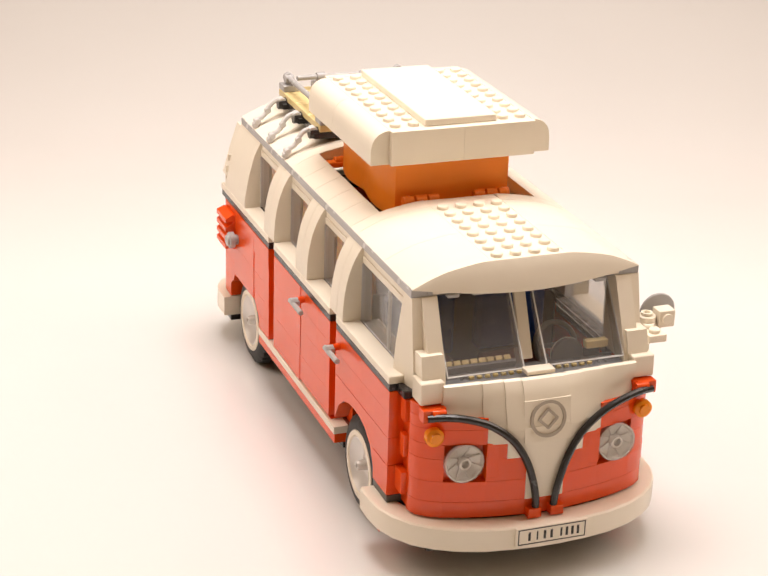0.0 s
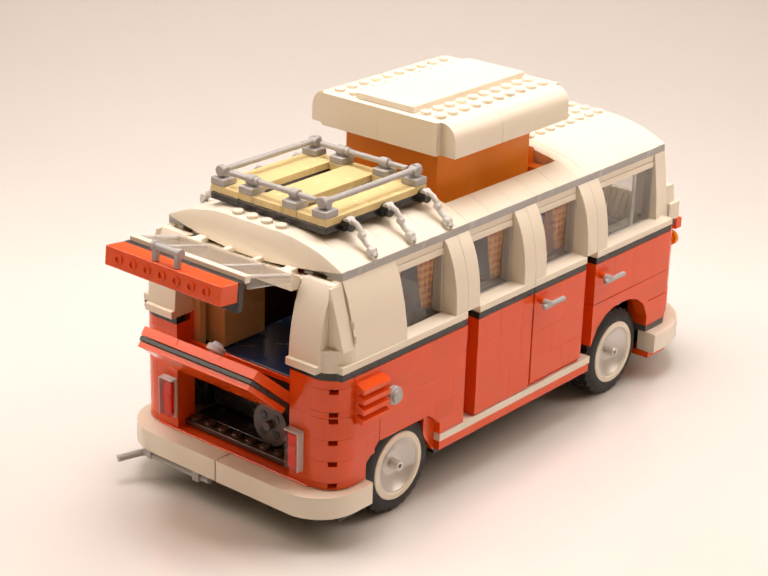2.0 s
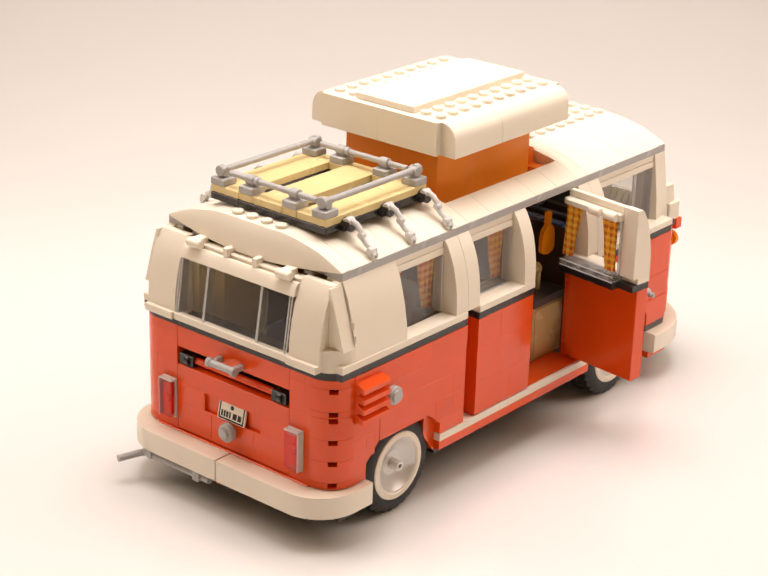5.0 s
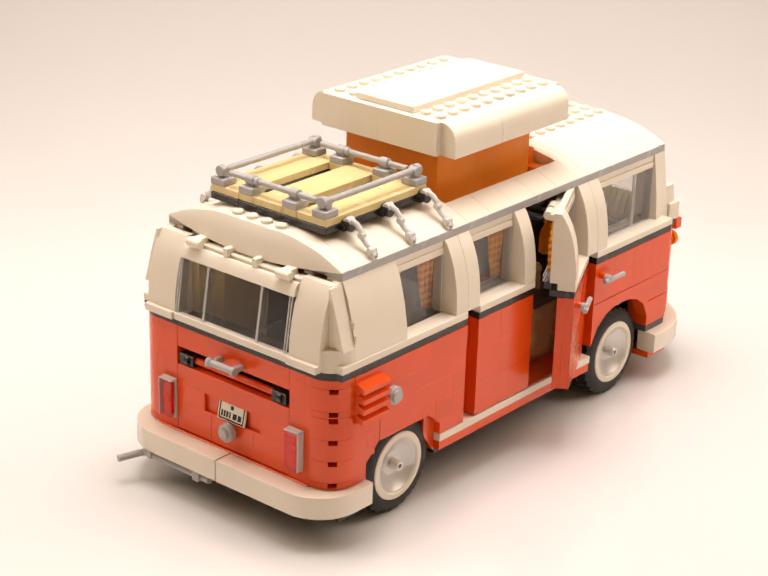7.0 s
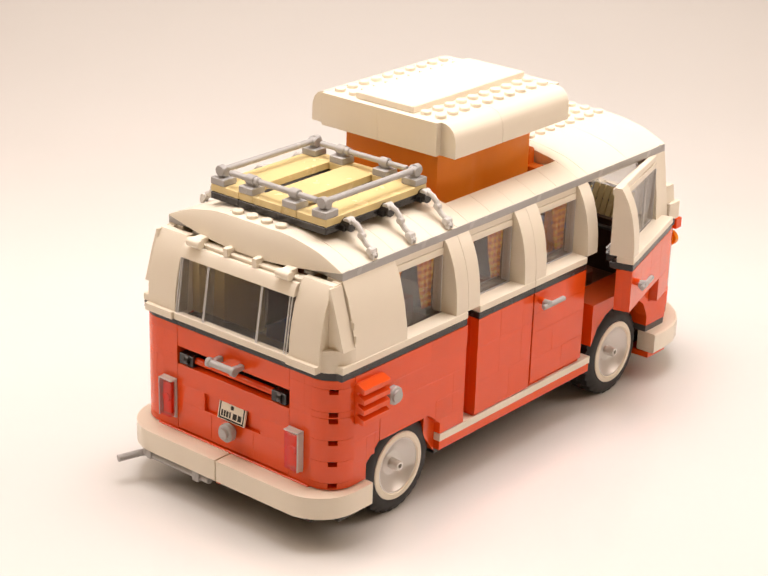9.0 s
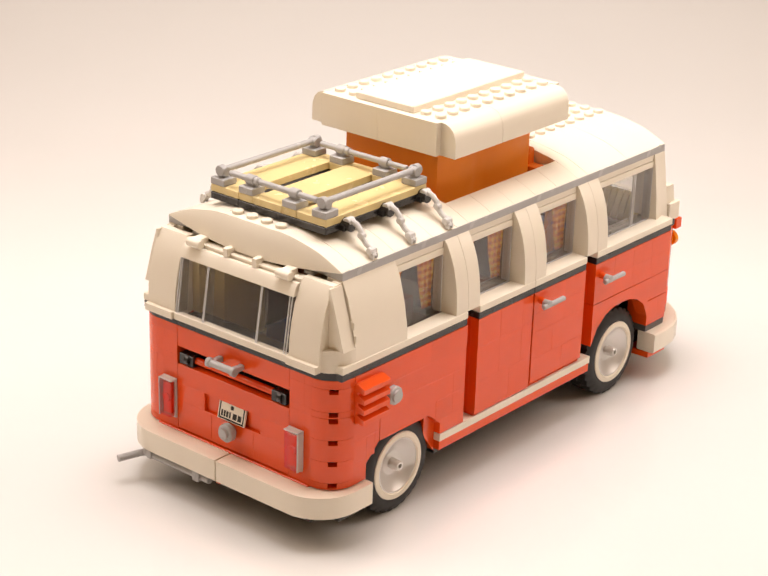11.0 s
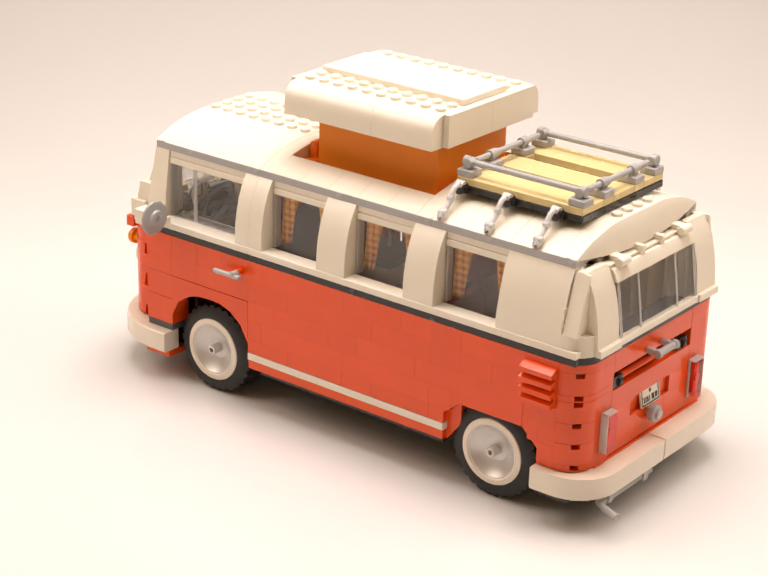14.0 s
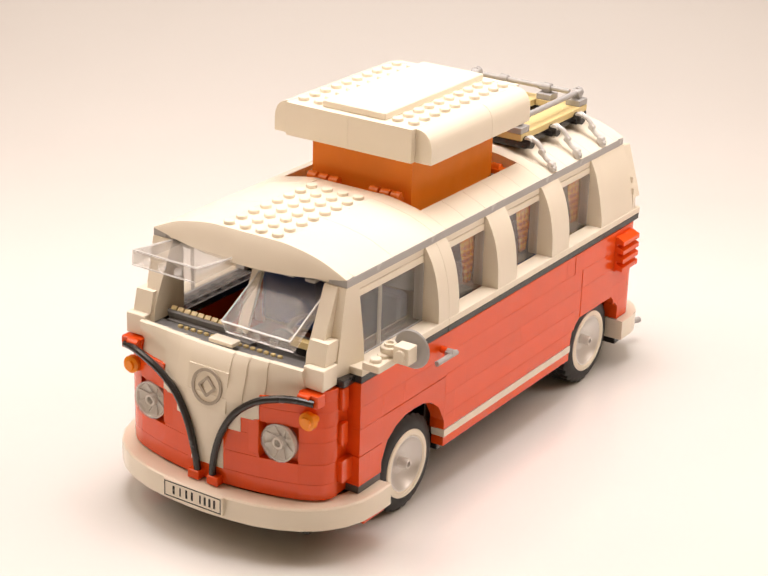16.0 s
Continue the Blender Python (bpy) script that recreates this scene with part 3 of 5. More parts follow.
def build_tent_and_lid():
    """Raised lid on its folded orange cloth."""
    s = Solid()
    n = 14

    def fold(k):
        """Slack of the right-hand cloth wall: one crease behind its middle."""
        return 0.32 * math.sin(math.pi * min(1.0, k / 0.56)) if k < 0.56 else 0.26 * math.sin(math.pi * (k - 0.56) / 0.44)

    plan = [(-1.95 - 8.3 * i / n, -3.2 - fold(i / n)) for i in range(n)]
    plan += [(-10.25 - 0.1 * math.sin(math.pi * i / n), -3.2 + 6.4 * i / n) for i in range(n)]
    plan += [(-10.25 + 8.3 * i / n, 3.2 + 0.15 * math.sin(math.pi * i / n)) for i in range(n)]
    plan += [(-1.95, 3.2 - 6.4 * i / n) for i in range(n)]
    m = len(plan)
    verts = [(u, v, w) for w in (14.3, 15.3, 16.4, 17.75) for u, v in plan]
    faces = [(j * m + i, j * m + (i + 1) % m, (j + 1) * m + (i + 1) % m, (j + 1) * m + i) for j in range(3) for i in range(m)]
    s.add(verts, faces)
    part("tent_cloth", s, ORANGE, van, "orange cloth walls of the raised roof")
    for u, a, b, vs, top in ((-1.35, -1.9, -1.05, (2.7, 2.0, 1.3, -1.3, -2.0, -2.7), 15.52), (-10.65, -10.95, -10.3, (3.3, -3.3), 14.8)):
        k = Solid().box(a, b, -4.0, 4.0, 14.4, 14.7)
        for v in vs:
            k.box(u - 0.26, u + 0.26, v - 0.3, v + 0.3, 14.6, top - 0.1).cyl((u, v, top - 0.12), "v", 0.27, 0.58, 12)
        part("tent_hinge", k, BRIGHT_ORANGE, van, "orange hinge bricks at the foot of the tent")
    lid = part("roof_lid", Solid().box(-11.05, -0.95, -3.99, 3.99, 17.9, 19.46, 0.04), WHITE, van, "raised white lid with studs and a smooth panel")
    for u0, u1 in ((-0.95, -0.55), (-11.45, -11.05)):
        for v0, v1 in ((-4.0, 0.0), (0.0, 4.0)):
            part("end_panel", Solid().box(u0, u1, v0 + 0.002, v1 - 0.002, 17.66, 19.48, 0.012), WHITE, lid)
    curve = [(4.0, 19.46), (4.3, 19.42), (4.6, 19.29), (4.82, 19.06), (4.95, 18.76), (5.0, 18.41), (5.0, 17.66), (4.0, 17.66)]
    for side in (1, -1):
        for u0, u1 in ((-11.1, -7.0), (-7.0, -0.9)):
            part("side_curve", Solid().prism([(side * v, w) for v, w in curve], "u", u0 + 0.01, u1 - 0.01), WHITE, lid)
        for i in range(10):
            for v in (2.5, 3.5):
                knob(lid, -1.5 - i, side * v, 19.46)
    part("smooth_panel", Solid().box(-10.95, -1.1, -2.0, 2.0, 19.46, 19.84, 0.04), WHITE, lid)


def build_rack():
    rack = part("roof_rack", Solid().box(-19.98, -12.1, 2.0, 3.98, 15.56, 15.94).box(-19.98, -12.1, -3.98, -2.0, 15.56, 15.94).box(-19.98, -19.02, -2, 2, 15.56, 15.94).box(-13.0, -12.1, -2, 2, 15.56, 15.94), BLACK, van, "tan slatted roof rack with grey rails")
    for v0, v1 in ((2.0, 4.0), (-1.0, 1.0), (-4.0, -2.0)):
        part("slat", Solid().box(-19.95, -12.1, v0 + 0.01, v1 - 0.01, 15.96, 16.36), TAN, rack)
    for v0 in (1.0, -2.0):
        for u0 in (-19.95, -13.05):
            part("slat_end", Solid().box(u0, u0 + 0.95, v0 + 0.01, v0 + 0.99, 15.96, 16.36), TAN, rack)
    for u in (-12.55, -19.5):
        for v in (3.5, 1.5, -1.5, -3.5):
            b = Solid().box(u - 0.48, u + 0.48, v - 0.48, v + 0.48, 16.37, 16.74)
            b.box(u - 0.14, u + 0.14, v - 0.2, v + 0.2, 16.7, 17.0).cyl((u, v, 17.05), "v", 0.27, 0.55, 14)
            part("rail_bracket", b, GREY, rack)
        r = Solid().cyl((u, 0, 17.05), "v", 0.16, 6.0, 12)
        r.cyl((u, 1.1, 17.05), "v", 0.22, 0.3, 12)
        part("rail", r, GREY, rack)
    for v in (3.5, -3.5):
        r = Solid().cyl((-16.03, v, 17.1), "u", 0.17, 7.3, 12).cyl((-12.4, v, 17.1), "u", 0.3, 0.35, 14).cyl((-19.65, v, 17.1), "u", 0.3, 0.35, 14)
        part("rail", r, GREY, rack)
    for side in (1, -1):
        for u in (-12.55, -15.55, -18.55):
            c = Solid().cyl((u, side * 4.2, 15.85), "v", 0.34, 0.6, 14).box(u - 0.4, u + 0.4, *sided(side, 3.9, 4.3), 15.56, 15.92)
            part("clip", c, BLACK, rack)
            pts = [(4.25, 16.0), (4.5, 16.1), (4.8, 15.98), (5.05, 15.7), (5.2, 15.35), (5.42, 15.12), (5.68, 15.0), (5.85, 14.82), (5.95, 14.62)]
            a = Solid().tube([(u, side * v, w) for v, w in pts], 0.15, 10)
            a.cyl((u, side * 4.28, 16.02), "u", 0.24, 0.5, 12).cyl((u, side * 5.12, 15.5), "u", 0.19, 0.34, 10).cyl((u, side * 5.78, 14.88), "u", 0.19, 0.5, 10)
            a.box(u - 0.2, u - 0.08, *sided(side, 5.75, 6.05), 14.5, 14.8, 0.02).box(u + 0.08, u + 0.2, *sided(side, 5.75, 6.05), 14.5, 14.8, 0.02)
            part("strap_arm", a, PALE, rack, "bent light grey strap arm")


def build_wheels():
    for u in (3.05, -17.0):
        for side in (1, -1):
            t = Solid()
            prof = [(1.75, 4.95), (2.3, 4.95), (2.5, 5.0), (2.68, 5.05), (2.7, 5.7), (2.56, 5.76), (2.56, 5.86), (2.7, 5.9), (2.68, 6.42), (2.5, 6.5), (2.3, 6.62), (1.95, 6.66), (1.75, 6.62)]
            t.lathe([(r, side * x) for r, x in prof], (u, 0, 2.7), "v", 120, True)
            cut = []
            for i, p in enumerate(t.v):
                row, k = divmod(i, 120)
                r = math.hypot(p[0] - u, p[2] - 2.7)
                if r > 2.6 and (k + (0 if row < 6 else 2)) % 4 < 2 - (row in (3, 8)):
                    f = 2.54 / r
                    p = (u + (p[0] - u) * f, p[1], 2.7 + (p[2] - 2.7) * f)
                cut.append(p)
            t.v = cut
            wheel = part("wheel", t, RUBBER, van, "black treaded tyre with white wall and silver hubcap", origin=(u, side * 5.8, 2.7))
            part("white_wall", Solid().lathe([(r, side * x) for r, x in [(1.5, 6.3), (1.9, 6.3), (1.92, 6.62), (1.86, 6.7), (1.6, 6.72), (1.5, 6.62)]], (u, 0, 2.7), "v", 40, True), WHITE, wheel)
            part("hubcap", Solid().lathe([(r, side * x) for r, x in [(1.55, 6.2), (1.55, 6.64), (1.46, 6.66), (1.4, 6.6), (1.2, 6.43), (0.9, 6.27), (0.55, 6.17), (0.3, 6.13), (0.28, 6.74), (0.24, 6.8), (0.14, 6.8), (0.13, 6.5), (0.01, 6.5)]], (u, 0, 2.7), "v", 36), SILVER, wheel, "pearl silver domed hubcap")
        part("axle", Solid().cyl((u, 0, 2.7), "v", 0.25, 11.0), BLACK, van)


NOSE = [(0.0, 11.25), (1.0, 11.25), (2.0, 11.12), (3.0, 10.95), (4.0, 10.72), (5.0, 10.4), (5.6, 10.1), (6.1, 9.7), (6.3, 9.2), (6.3, 8.9)]


def nose_u(v):
    return float(np.interp(abs(v), [p[0] for p in NOSE[:-1]], [p[1] for p in NOSE[:-1]]))


def build_nose():
    """Stepped and curved front of single bricks, white inside the hose lines and red outside."""
    nose = part("nose_core", Solid().box(8.32, 9.3, -5.4, 5.4, 3.2, 9.5).box(9.5, 10.0, -3.6, 3.6, 3.2, 9.1), RED, van)
    cols = [(0.0, 1.0), (1.0, 2.0), (2.0, 3.0), (3.0, 5.0), (5.0, 6.32)]
    rows = [(3.25, 4.1), (4.1, 5.2), (5.2, 6.4), (6.4, 7.2), (7.2, 8.0), (8.0, 8.6), (8.6, 9.2)]
    white_from = [4.1, 6.4, 7.2, 8.6, 9.3]
    for side in (1, -1):
        for (v0, v1), limit in zip(cols, white_from):
            tall = [(limit, 8.0), (8.0, 9.2)] if limit < 8.0 else [(limit, 9.2)] if limit < 9.0 else []
            for w0, w1 in [r for r in rows if r[0] < limit - 0.01] + tall:
                white = w0 >= limit - 0.01
                if v0 == 3.0 and 5.2 <= w0 < 7.2:
                    continue
                xs = [v0 + (v1 - v0) * i / 4 for i in range(5)]
                if v0 == 5.0:
                    plan = [(nose_u(x), side * x) for x in (5.0, 5.3, 5.6, 5.9, 6.1)] + [(9.2, side * 6.3), (8.9, side * 6.3), (8.9, side * 5.0)]
                else:
                    plan = [(nose_u(x) + (0.06 if white else 0.0), side * x) for x in xs] + [(9.4, side * v1), (9.4, side * v0)]
                q = Solid().prism(plan, "w", w0 + 0.008, w1 - 0.008)
                if white and w0 >= 8.0:
                    q.v = [(p[0] - (0.0 if p[0] < 9.5 else 0.35 * max(0.0, p[2] - 8.0)), p[1], p[2]) for p in q.v]
                part("brick", q, WHITE if white else RED, nose)
        # headlamp in its square of bricks
        hv = side * 4.06
        part("brick", Solid().prism([(9.4, side * 3.0), (9.4, side * 5.0), (10.15, side * 5.0), (10.45, side * 3.0)], "w", 5.2, 7.2), RED, nose)
        part("brick", Solid().box(9.6, 11.05, *sided(side, 2.2, 3.02), 5.4, 7.3, 0.03), RED, nose)
        lamp = Solid().lathe([(0.6, 10.2), (1.0, 10.45), (1.02, 10.85), (0.96, 10.95), (0.7, 10.98), (0.35, 10.96), (0.3, 10.85), (0.05, 10.84)], (0, hv, 6.25), "u", 28)
        hl = part("headlamp", lamp, LAMP_CLEAR, van, "clear round headlamp with a ring of holes", shadow=False)
        d = Solid().lathe([(0.2, 10.3), (0.97, 10.55), (1.0, 10.8), (0.93, 10.82), (0.85, 10.68), (0.3, 10.5), (0.02, 10.5)], (0, hv, 6.25), "u", 32)
        d.lathe([(0.34, 10.4), (0.34, 10.86), (0.26, 10.9), (0.2, 10.88), (0.18, 10.6), (0.02, 10.6)], (0, hv, 6.25), "u", 16)
        for k in range(8):
            a = math.pi / 8 + k * math.pi / 4
            c, e = math.cos(a), math.sin(a)
            rib = [(x, hv + q * c - p * e, 6.25 + q * e + p * c) for q, x0, x1 in ((0.34, 10.5, 10.62), (0.9, 10.66, 10.78)) for p, x in ((-0.09, x0), (0.09, x0), (0.09, x1), (-0.09, x1))]
            d.add(rib, [(0, 1, 2, 3), (4, 5, 6, 7), (0, 1, 5, 4), (1, 2, 6, 5), (2, 3, 7, 6), (3, 0, 4, 7)])
        part("reflector", d, CHROME, hl, "bright ribbed reflector dish")
        ind = Solid().lathe([(0.3, 9.9), (0.3, 10.25), (0.47, 10.27), (0.47, 10.55), (0.4, 10.6), (0.3, 10.62), (0.28, 10.75), (0.02, 10.76)], (0, side * 5.57, 7.73), "u", 20)
        part("indicator", ind, YELLOW_ORANGE, van, "amber round indicator lamp")
        part("hose_clip", Solid().box(9.9, 10.5, *sided(side, 5.2, 6.2), 8.55, 9.2).cyl((10.45, side * 5.4, 8.95), "v", 0.24, 0.7), RED, van, "red clip brick")
        pts = [(10.5, 5.95, 8.78), (10.75, 5.3, 8.86), (10.98, 4.6, 8.84), (11.15, 3.9, 8.7), (11.25, 3.2, 8.45), (11.32, 2.5, 8.02), (11.38, 1.85, 7.45), (11.45, 1.35, 6.75), (11.5, 0.95, 5.9), (11.52, 0.68, 5.0), (11.5, 0.52, 4.2), (11.45, 0.46, 3.3)]
        fine = []
        for i in range(len(pts) - 1):
            p0, p1, p2, p3 = (Vector(pts[max(0, min(len(pts) - 1, j))]) for j in (i - 1, i, i + 1, i + 2))
            for k in range(4):
                t = k / 4
                fine.append(0.5 * ((2 * p1) + (p2 - p0) * t + (2 * p0 - 5 * p1 + 4 * p2 - p3) * t * t + (3 * p1 - p0 - 3 * p2 + p3) * t ** 3))
        fine.append(Vector(pts[-1]))
        part("hose", Solid().tube([(p.x, side * p.y, p.z) for p in fine], 0.19, 10), BLACK, van, "black flexible hose trim")
        part("hose_foot", Solid().box(11.0, 11.7, *sided(side, 0.25, 0.95), 3.2, 3.7), RED, van)
        # cheeks under the windscreen's corners
        ch = Solid().box(8.9, 10.1, *sided(side, 5.0, 6.2), 9.28, 10.42, 0.05)
        ch.prism([(8.6, 10.44), (9.72, 10.44), (9.45, 11.55), (8.6, 11.55)], "v", *sided(side, 4.9, 6.0))
        part("cheek", ch, WHITE, van)
        ap = Solid().prism([(8.0, 10.0), (9.6, 10.0), (9.5, 10.8), (8.1, EAVE), (7.2, EAVE), (7.2, 10.0)], "v", *sided(side, 4.75, 5.56))
        part("screen_post", ap, WHITE, van)
    # hood: curved slopes from the belt to the windscreen
    for v0, v1, x, low in ((-1.2, 1.2, 0.06, 9.2), (1.21, 2.1, 0.0, 7.9), (-2.1, -1.21, 0.0, 7.9), (2.11, 3.2, -0.07, 8.1), (-3.2, -2.11, -0.07, 8.1), (3.21, 5.1, -0.12, 8.75), (-5.1, -3.21, -0.12, 8.75)):
        front = [(11.33, 7.9), (11.26, 8.4), (11.14, 8.8), (11.02, 9.2), (10.9, 9.6), (10.74, 9.95), (10.56, 10.2)]
        front = [(u + x, w) for u, w in front if w > low + 0.05]
        first = float(np.interp(low, [7.9, 8.4, 8.8, 9.2], [11.33, 11.26, 11.14, 11.02])) + x
        prof = [(9.3, low), (first, low)] + front + [(10.38 + x, 10.26), (10.2 + x, 10.2), (10.2 + x, 9.8), (9.3, 9.8)]
        n = 5
        verts, faces = [], []
        for i in range(n):
            v = v0 + (v1 - v0) * i / (n - 1)
            drop = nose_u(v) - 11.25
            verts += [(u + (drop * (0.95 - 0.8 * max(0.0, w - 9.2)) if u > 9.31 else 0), v, w) for u, w in prof]
        m = len(prof)
        for i in range(n - 1):
            faces += [(i * m + j, i * m + (j + 1) % m, (i + 1) * m + (j + 1) % m, (i + 1) * m + j) for j in range(m)]
        faces += [tuple(range(m)), tuple(range((n - 1) * m, n * m))]
        part("hood_slope", Solid().add(verts, faces), WHITE, nose)
    part("screen_ledge", Solid().box(8.9, 10.1, -4.85, 4.85, 9.6, 9.98), MID, van)
    part("screen_catch", Solid().box(9.5, 10.2, -0.75, 0.75, 10.2, 10.42), WHITE, van)
    badge = Solid().prism([(11.18, 7.2), (11.38, 7.2), (11.1, 9.3), (10.9, 9.3)], "v", -1.22, 1.22)
    bd = part("badge_tile", badge, WHITE, van, "white tile with a round grey emblem")
    tilt = math.atan2(0.28, 2.1)
    ring = Solid().lathe([(0.79, -0.02), (0.95, -0.02), (0.95, 0.05), (0.79, 0.05)], (0, 0, 0), "u", 32, True)
    for a, y, z in ((45, 0.24, 0.24), (45, -0.24, -0.24), (-45, -0.24, 0.24), (-45, 0.24, -0.24)):
        q = Solid().box(-0.02, 0.05, -0.07, 0.07, -0.36, 0.36, 0.01)
        c, d = math.cos(radians(a)), math.sin(radians(a))
        ring.add([(p[0], y + p[1] * c - p[2] * d, z + p[1] * d + p[2] * c) for p in q.v], q.f)
    c, d = math.cos(tilt), math.sin(tilt)
    ring.v = [(11.26 + p[0] * c - p[2] * d, p[1], 8.33 + p[0] * d + p[2] * c) for p in ring.v]
    part("emblem", ring, EMBLEM, bd, "grey-gold ring emblem")
    # centre post of the windscreen
    part("centre_post", Solid().prism([(8.3, 10.3), (8.5, 10.3), (6.9, 13.95), (6.65, 13.95)], "v", -0.3, 0.3), WHITE, van)


def build_screen(side):
    """Half of the windscreen, a clear box panel hinged along its top edge."""
    hinge = (6.9, 0, 13.8)
    v0, v1 = (0.55, 4.74) if side > 0 else (-4.66, -0.6)
    a, b = Vector((6.9, 13.8)), Vector((9.45, 10.22))
    d = (b - a).normalized()
    out = Vector((-d.y, d.x))
    def at(k, o):
        p = a + d * k + out * o
        return (p.x, p.y)
    n = (b - a).length
    s = Solid().prism([at(0, 0), at(n, 0), at(n, 0.12), at(0, 0.12)], "v", v0, v1)
    pane = part("windscreen_pane", s, SCREEN, van, "clear top-hinged windscreen half", origin=hinge, shadow=False)
    r = Solid()
    for x0 in (v0, v1 - 0.12):
        r.prism([at(0.0, -0.05), at(n, -0.6), at(n, 0.14), at(0, 0.14)], "v", x0, x0 + 0.12)
    r.prism([at(n - 0.12, -0.6), at(n, -0.6), at(n, 0.14), at(n - 0.12, 0.14)], "v", v0 + 0.12, v1 - 0.12)
    # highlight lines along the panel's edges, painted as pale strips
    e = Solid()
    for x0 in (v0, v1 - 0.05):
        e.prism([at(0.0, 0.13), at(n, 0.13), at(n, 0.2), at(0, 0.2)], "v", x0, x0 + 0.05)
    e.prism([at(n - 0.07, 0.13), at(n, 0.13), at(n, 0.2), at(n - 0.07, 0.2)], "v", v0 + 0.06, v1 - 0.06)
    e.prism([at(n, -0.6), at(n, -0.53), at(n + 0.05, -0.53), at(n + 0.05, -0.6)], "v", v0 + 0.06, v1 - 0.06)
    r.prism([at(0, -0.1), at(0.12, -0.1), at(0.12, 0.14), at(0, 0.14)], "v", v0 + 0.12, v1 - 0.12)
    for k in (1, 2, 3):
        p = at(n + 0.05, -0.32)
        r.lathe([(0.22, 0.0), (0.22, 0.18), (0.14, 0.18), (0.13, 0.04), (0.02, 0.04)], (p[0], v0 + (v1 - v0) * k / 4, p[1]), "u", 14)
    parts("rim", r, RIM, pane, "clear box rim with stud holes", shadow=False)
    parts("edge", e, EDGE, pane, "moulded edge with its brightness painted in", shadow=False)
    return pane


def build_bumpers():
    """White wrap-round bumpers."""
    half = [(6.05, 6.95), (7.2, 6.95), (8.2, 6.85), (9.0, 6.55), (9.8, 6.0), (10.4, 5.3), (10.9, 4.4), (11.3, 3.2), (11.5, 1.9), (11.6, 0.6)]
    line = half + [(u, -v) for u, v in reversed(half)]
    sec = [(-0.5, 1.95), (-0.46, 1.9), (0.66, 1.9), (0.72, 1.96), (0.72, 3.06), (0.64, 3.14), (-0.3, 3.14), (-0.5, 3.12)]
    line = [(u, v) for u, v in reversed(line)]
    b = part("bumper", Solid().band(line, [(o, w) for o, w in sec]), WHITE, van, "white wrap-round front bumper")
    pl = part("number_plate", Solid().box(12.3, 12.5, -1.9, 1.9, 2.2, 3.2, 0.02), WHITE, b)
    writing(pl, 12.505, 0.0, 2.7, 3.6, 0.85, 1, [(-1.2, 0.16), (-0.78, 0.1), (-0.38, 0.16), (-0.02, 0.16), (0.5, 0.12), (0.8, 0.16), (1.1, 0.16), (1.4, 0.16)], 0.46)
    r = 2.0
    arc = [(-21.2 - r * math.sin(radians(t)), 4.95 + r * math.cos(radians(t))) for t in range(0, 91, 9)]
    for side in (1, -1):
        line = [(-19.95, 6.95), (-20.6, 6.95)] + arc + [(-23.2, 3.0), (-23.2, 0.1 if side > 0 else 0.02)]
        if side < 0:
            line = [(u, -v) for u, v in reversed(line)]
        part("bumper", Solid().band(line, [(-o, w) for o, w in sec]), WHITE, van, "white wrap-round rear bumper half")
    part("bumper_joint", Solid().box(-23.5, -22.6, -0.1, 0.2, 1.7, 1.9), RED, van)
    t = Solid().cyl((-23.3, 3.3, 1.55), "v", 0.22, 5.0, 12).box(-23.6, -23.0, 5.0, 5.35, 1.4, 2.0).box(-23.6, -23.0, 1.4, 1.9, 1.3, 2.0)
    t.tube([(-23.1, 5.6, 1.5), (-23.6, 5.95, 1.45), (-24.7, 6.35, 1.4)], 0.2, 10)
    part("exhaust_pipe", t, GREY, van, "light grey exhaust pipe rods")


def writing(parent, u, v, w, wide, high, way, marks, tall):
    """A thin black border and plain black bars on a plate that faces along u."""
    s = Solid()
    e = 0.05
    for a, b, c, d in ((-wide / 2, wide / 2, high / 2 - e, high / 2), (-wide / 2, wide / 2, -high / 2, -high / 2 + e), (-wide / 2, -wide / 2 + e, -high / 2, high / 2), (wide / 2 - e, wide / 2, -high / 2, high / 2)):
        s.box(u - 0.015, u + 0.015, v + a, v + b, w + c, w + d, 0.004)
    for x, size in marks:
        s.box(u - 0.015, u + 0.015, v + x - size / 2 * 0.8, v + x + size / 2 * 0.8, w - tall / 2, w + tall / 2, 0.004)
    parts("bar", s, BLACK, parent, "black bar")


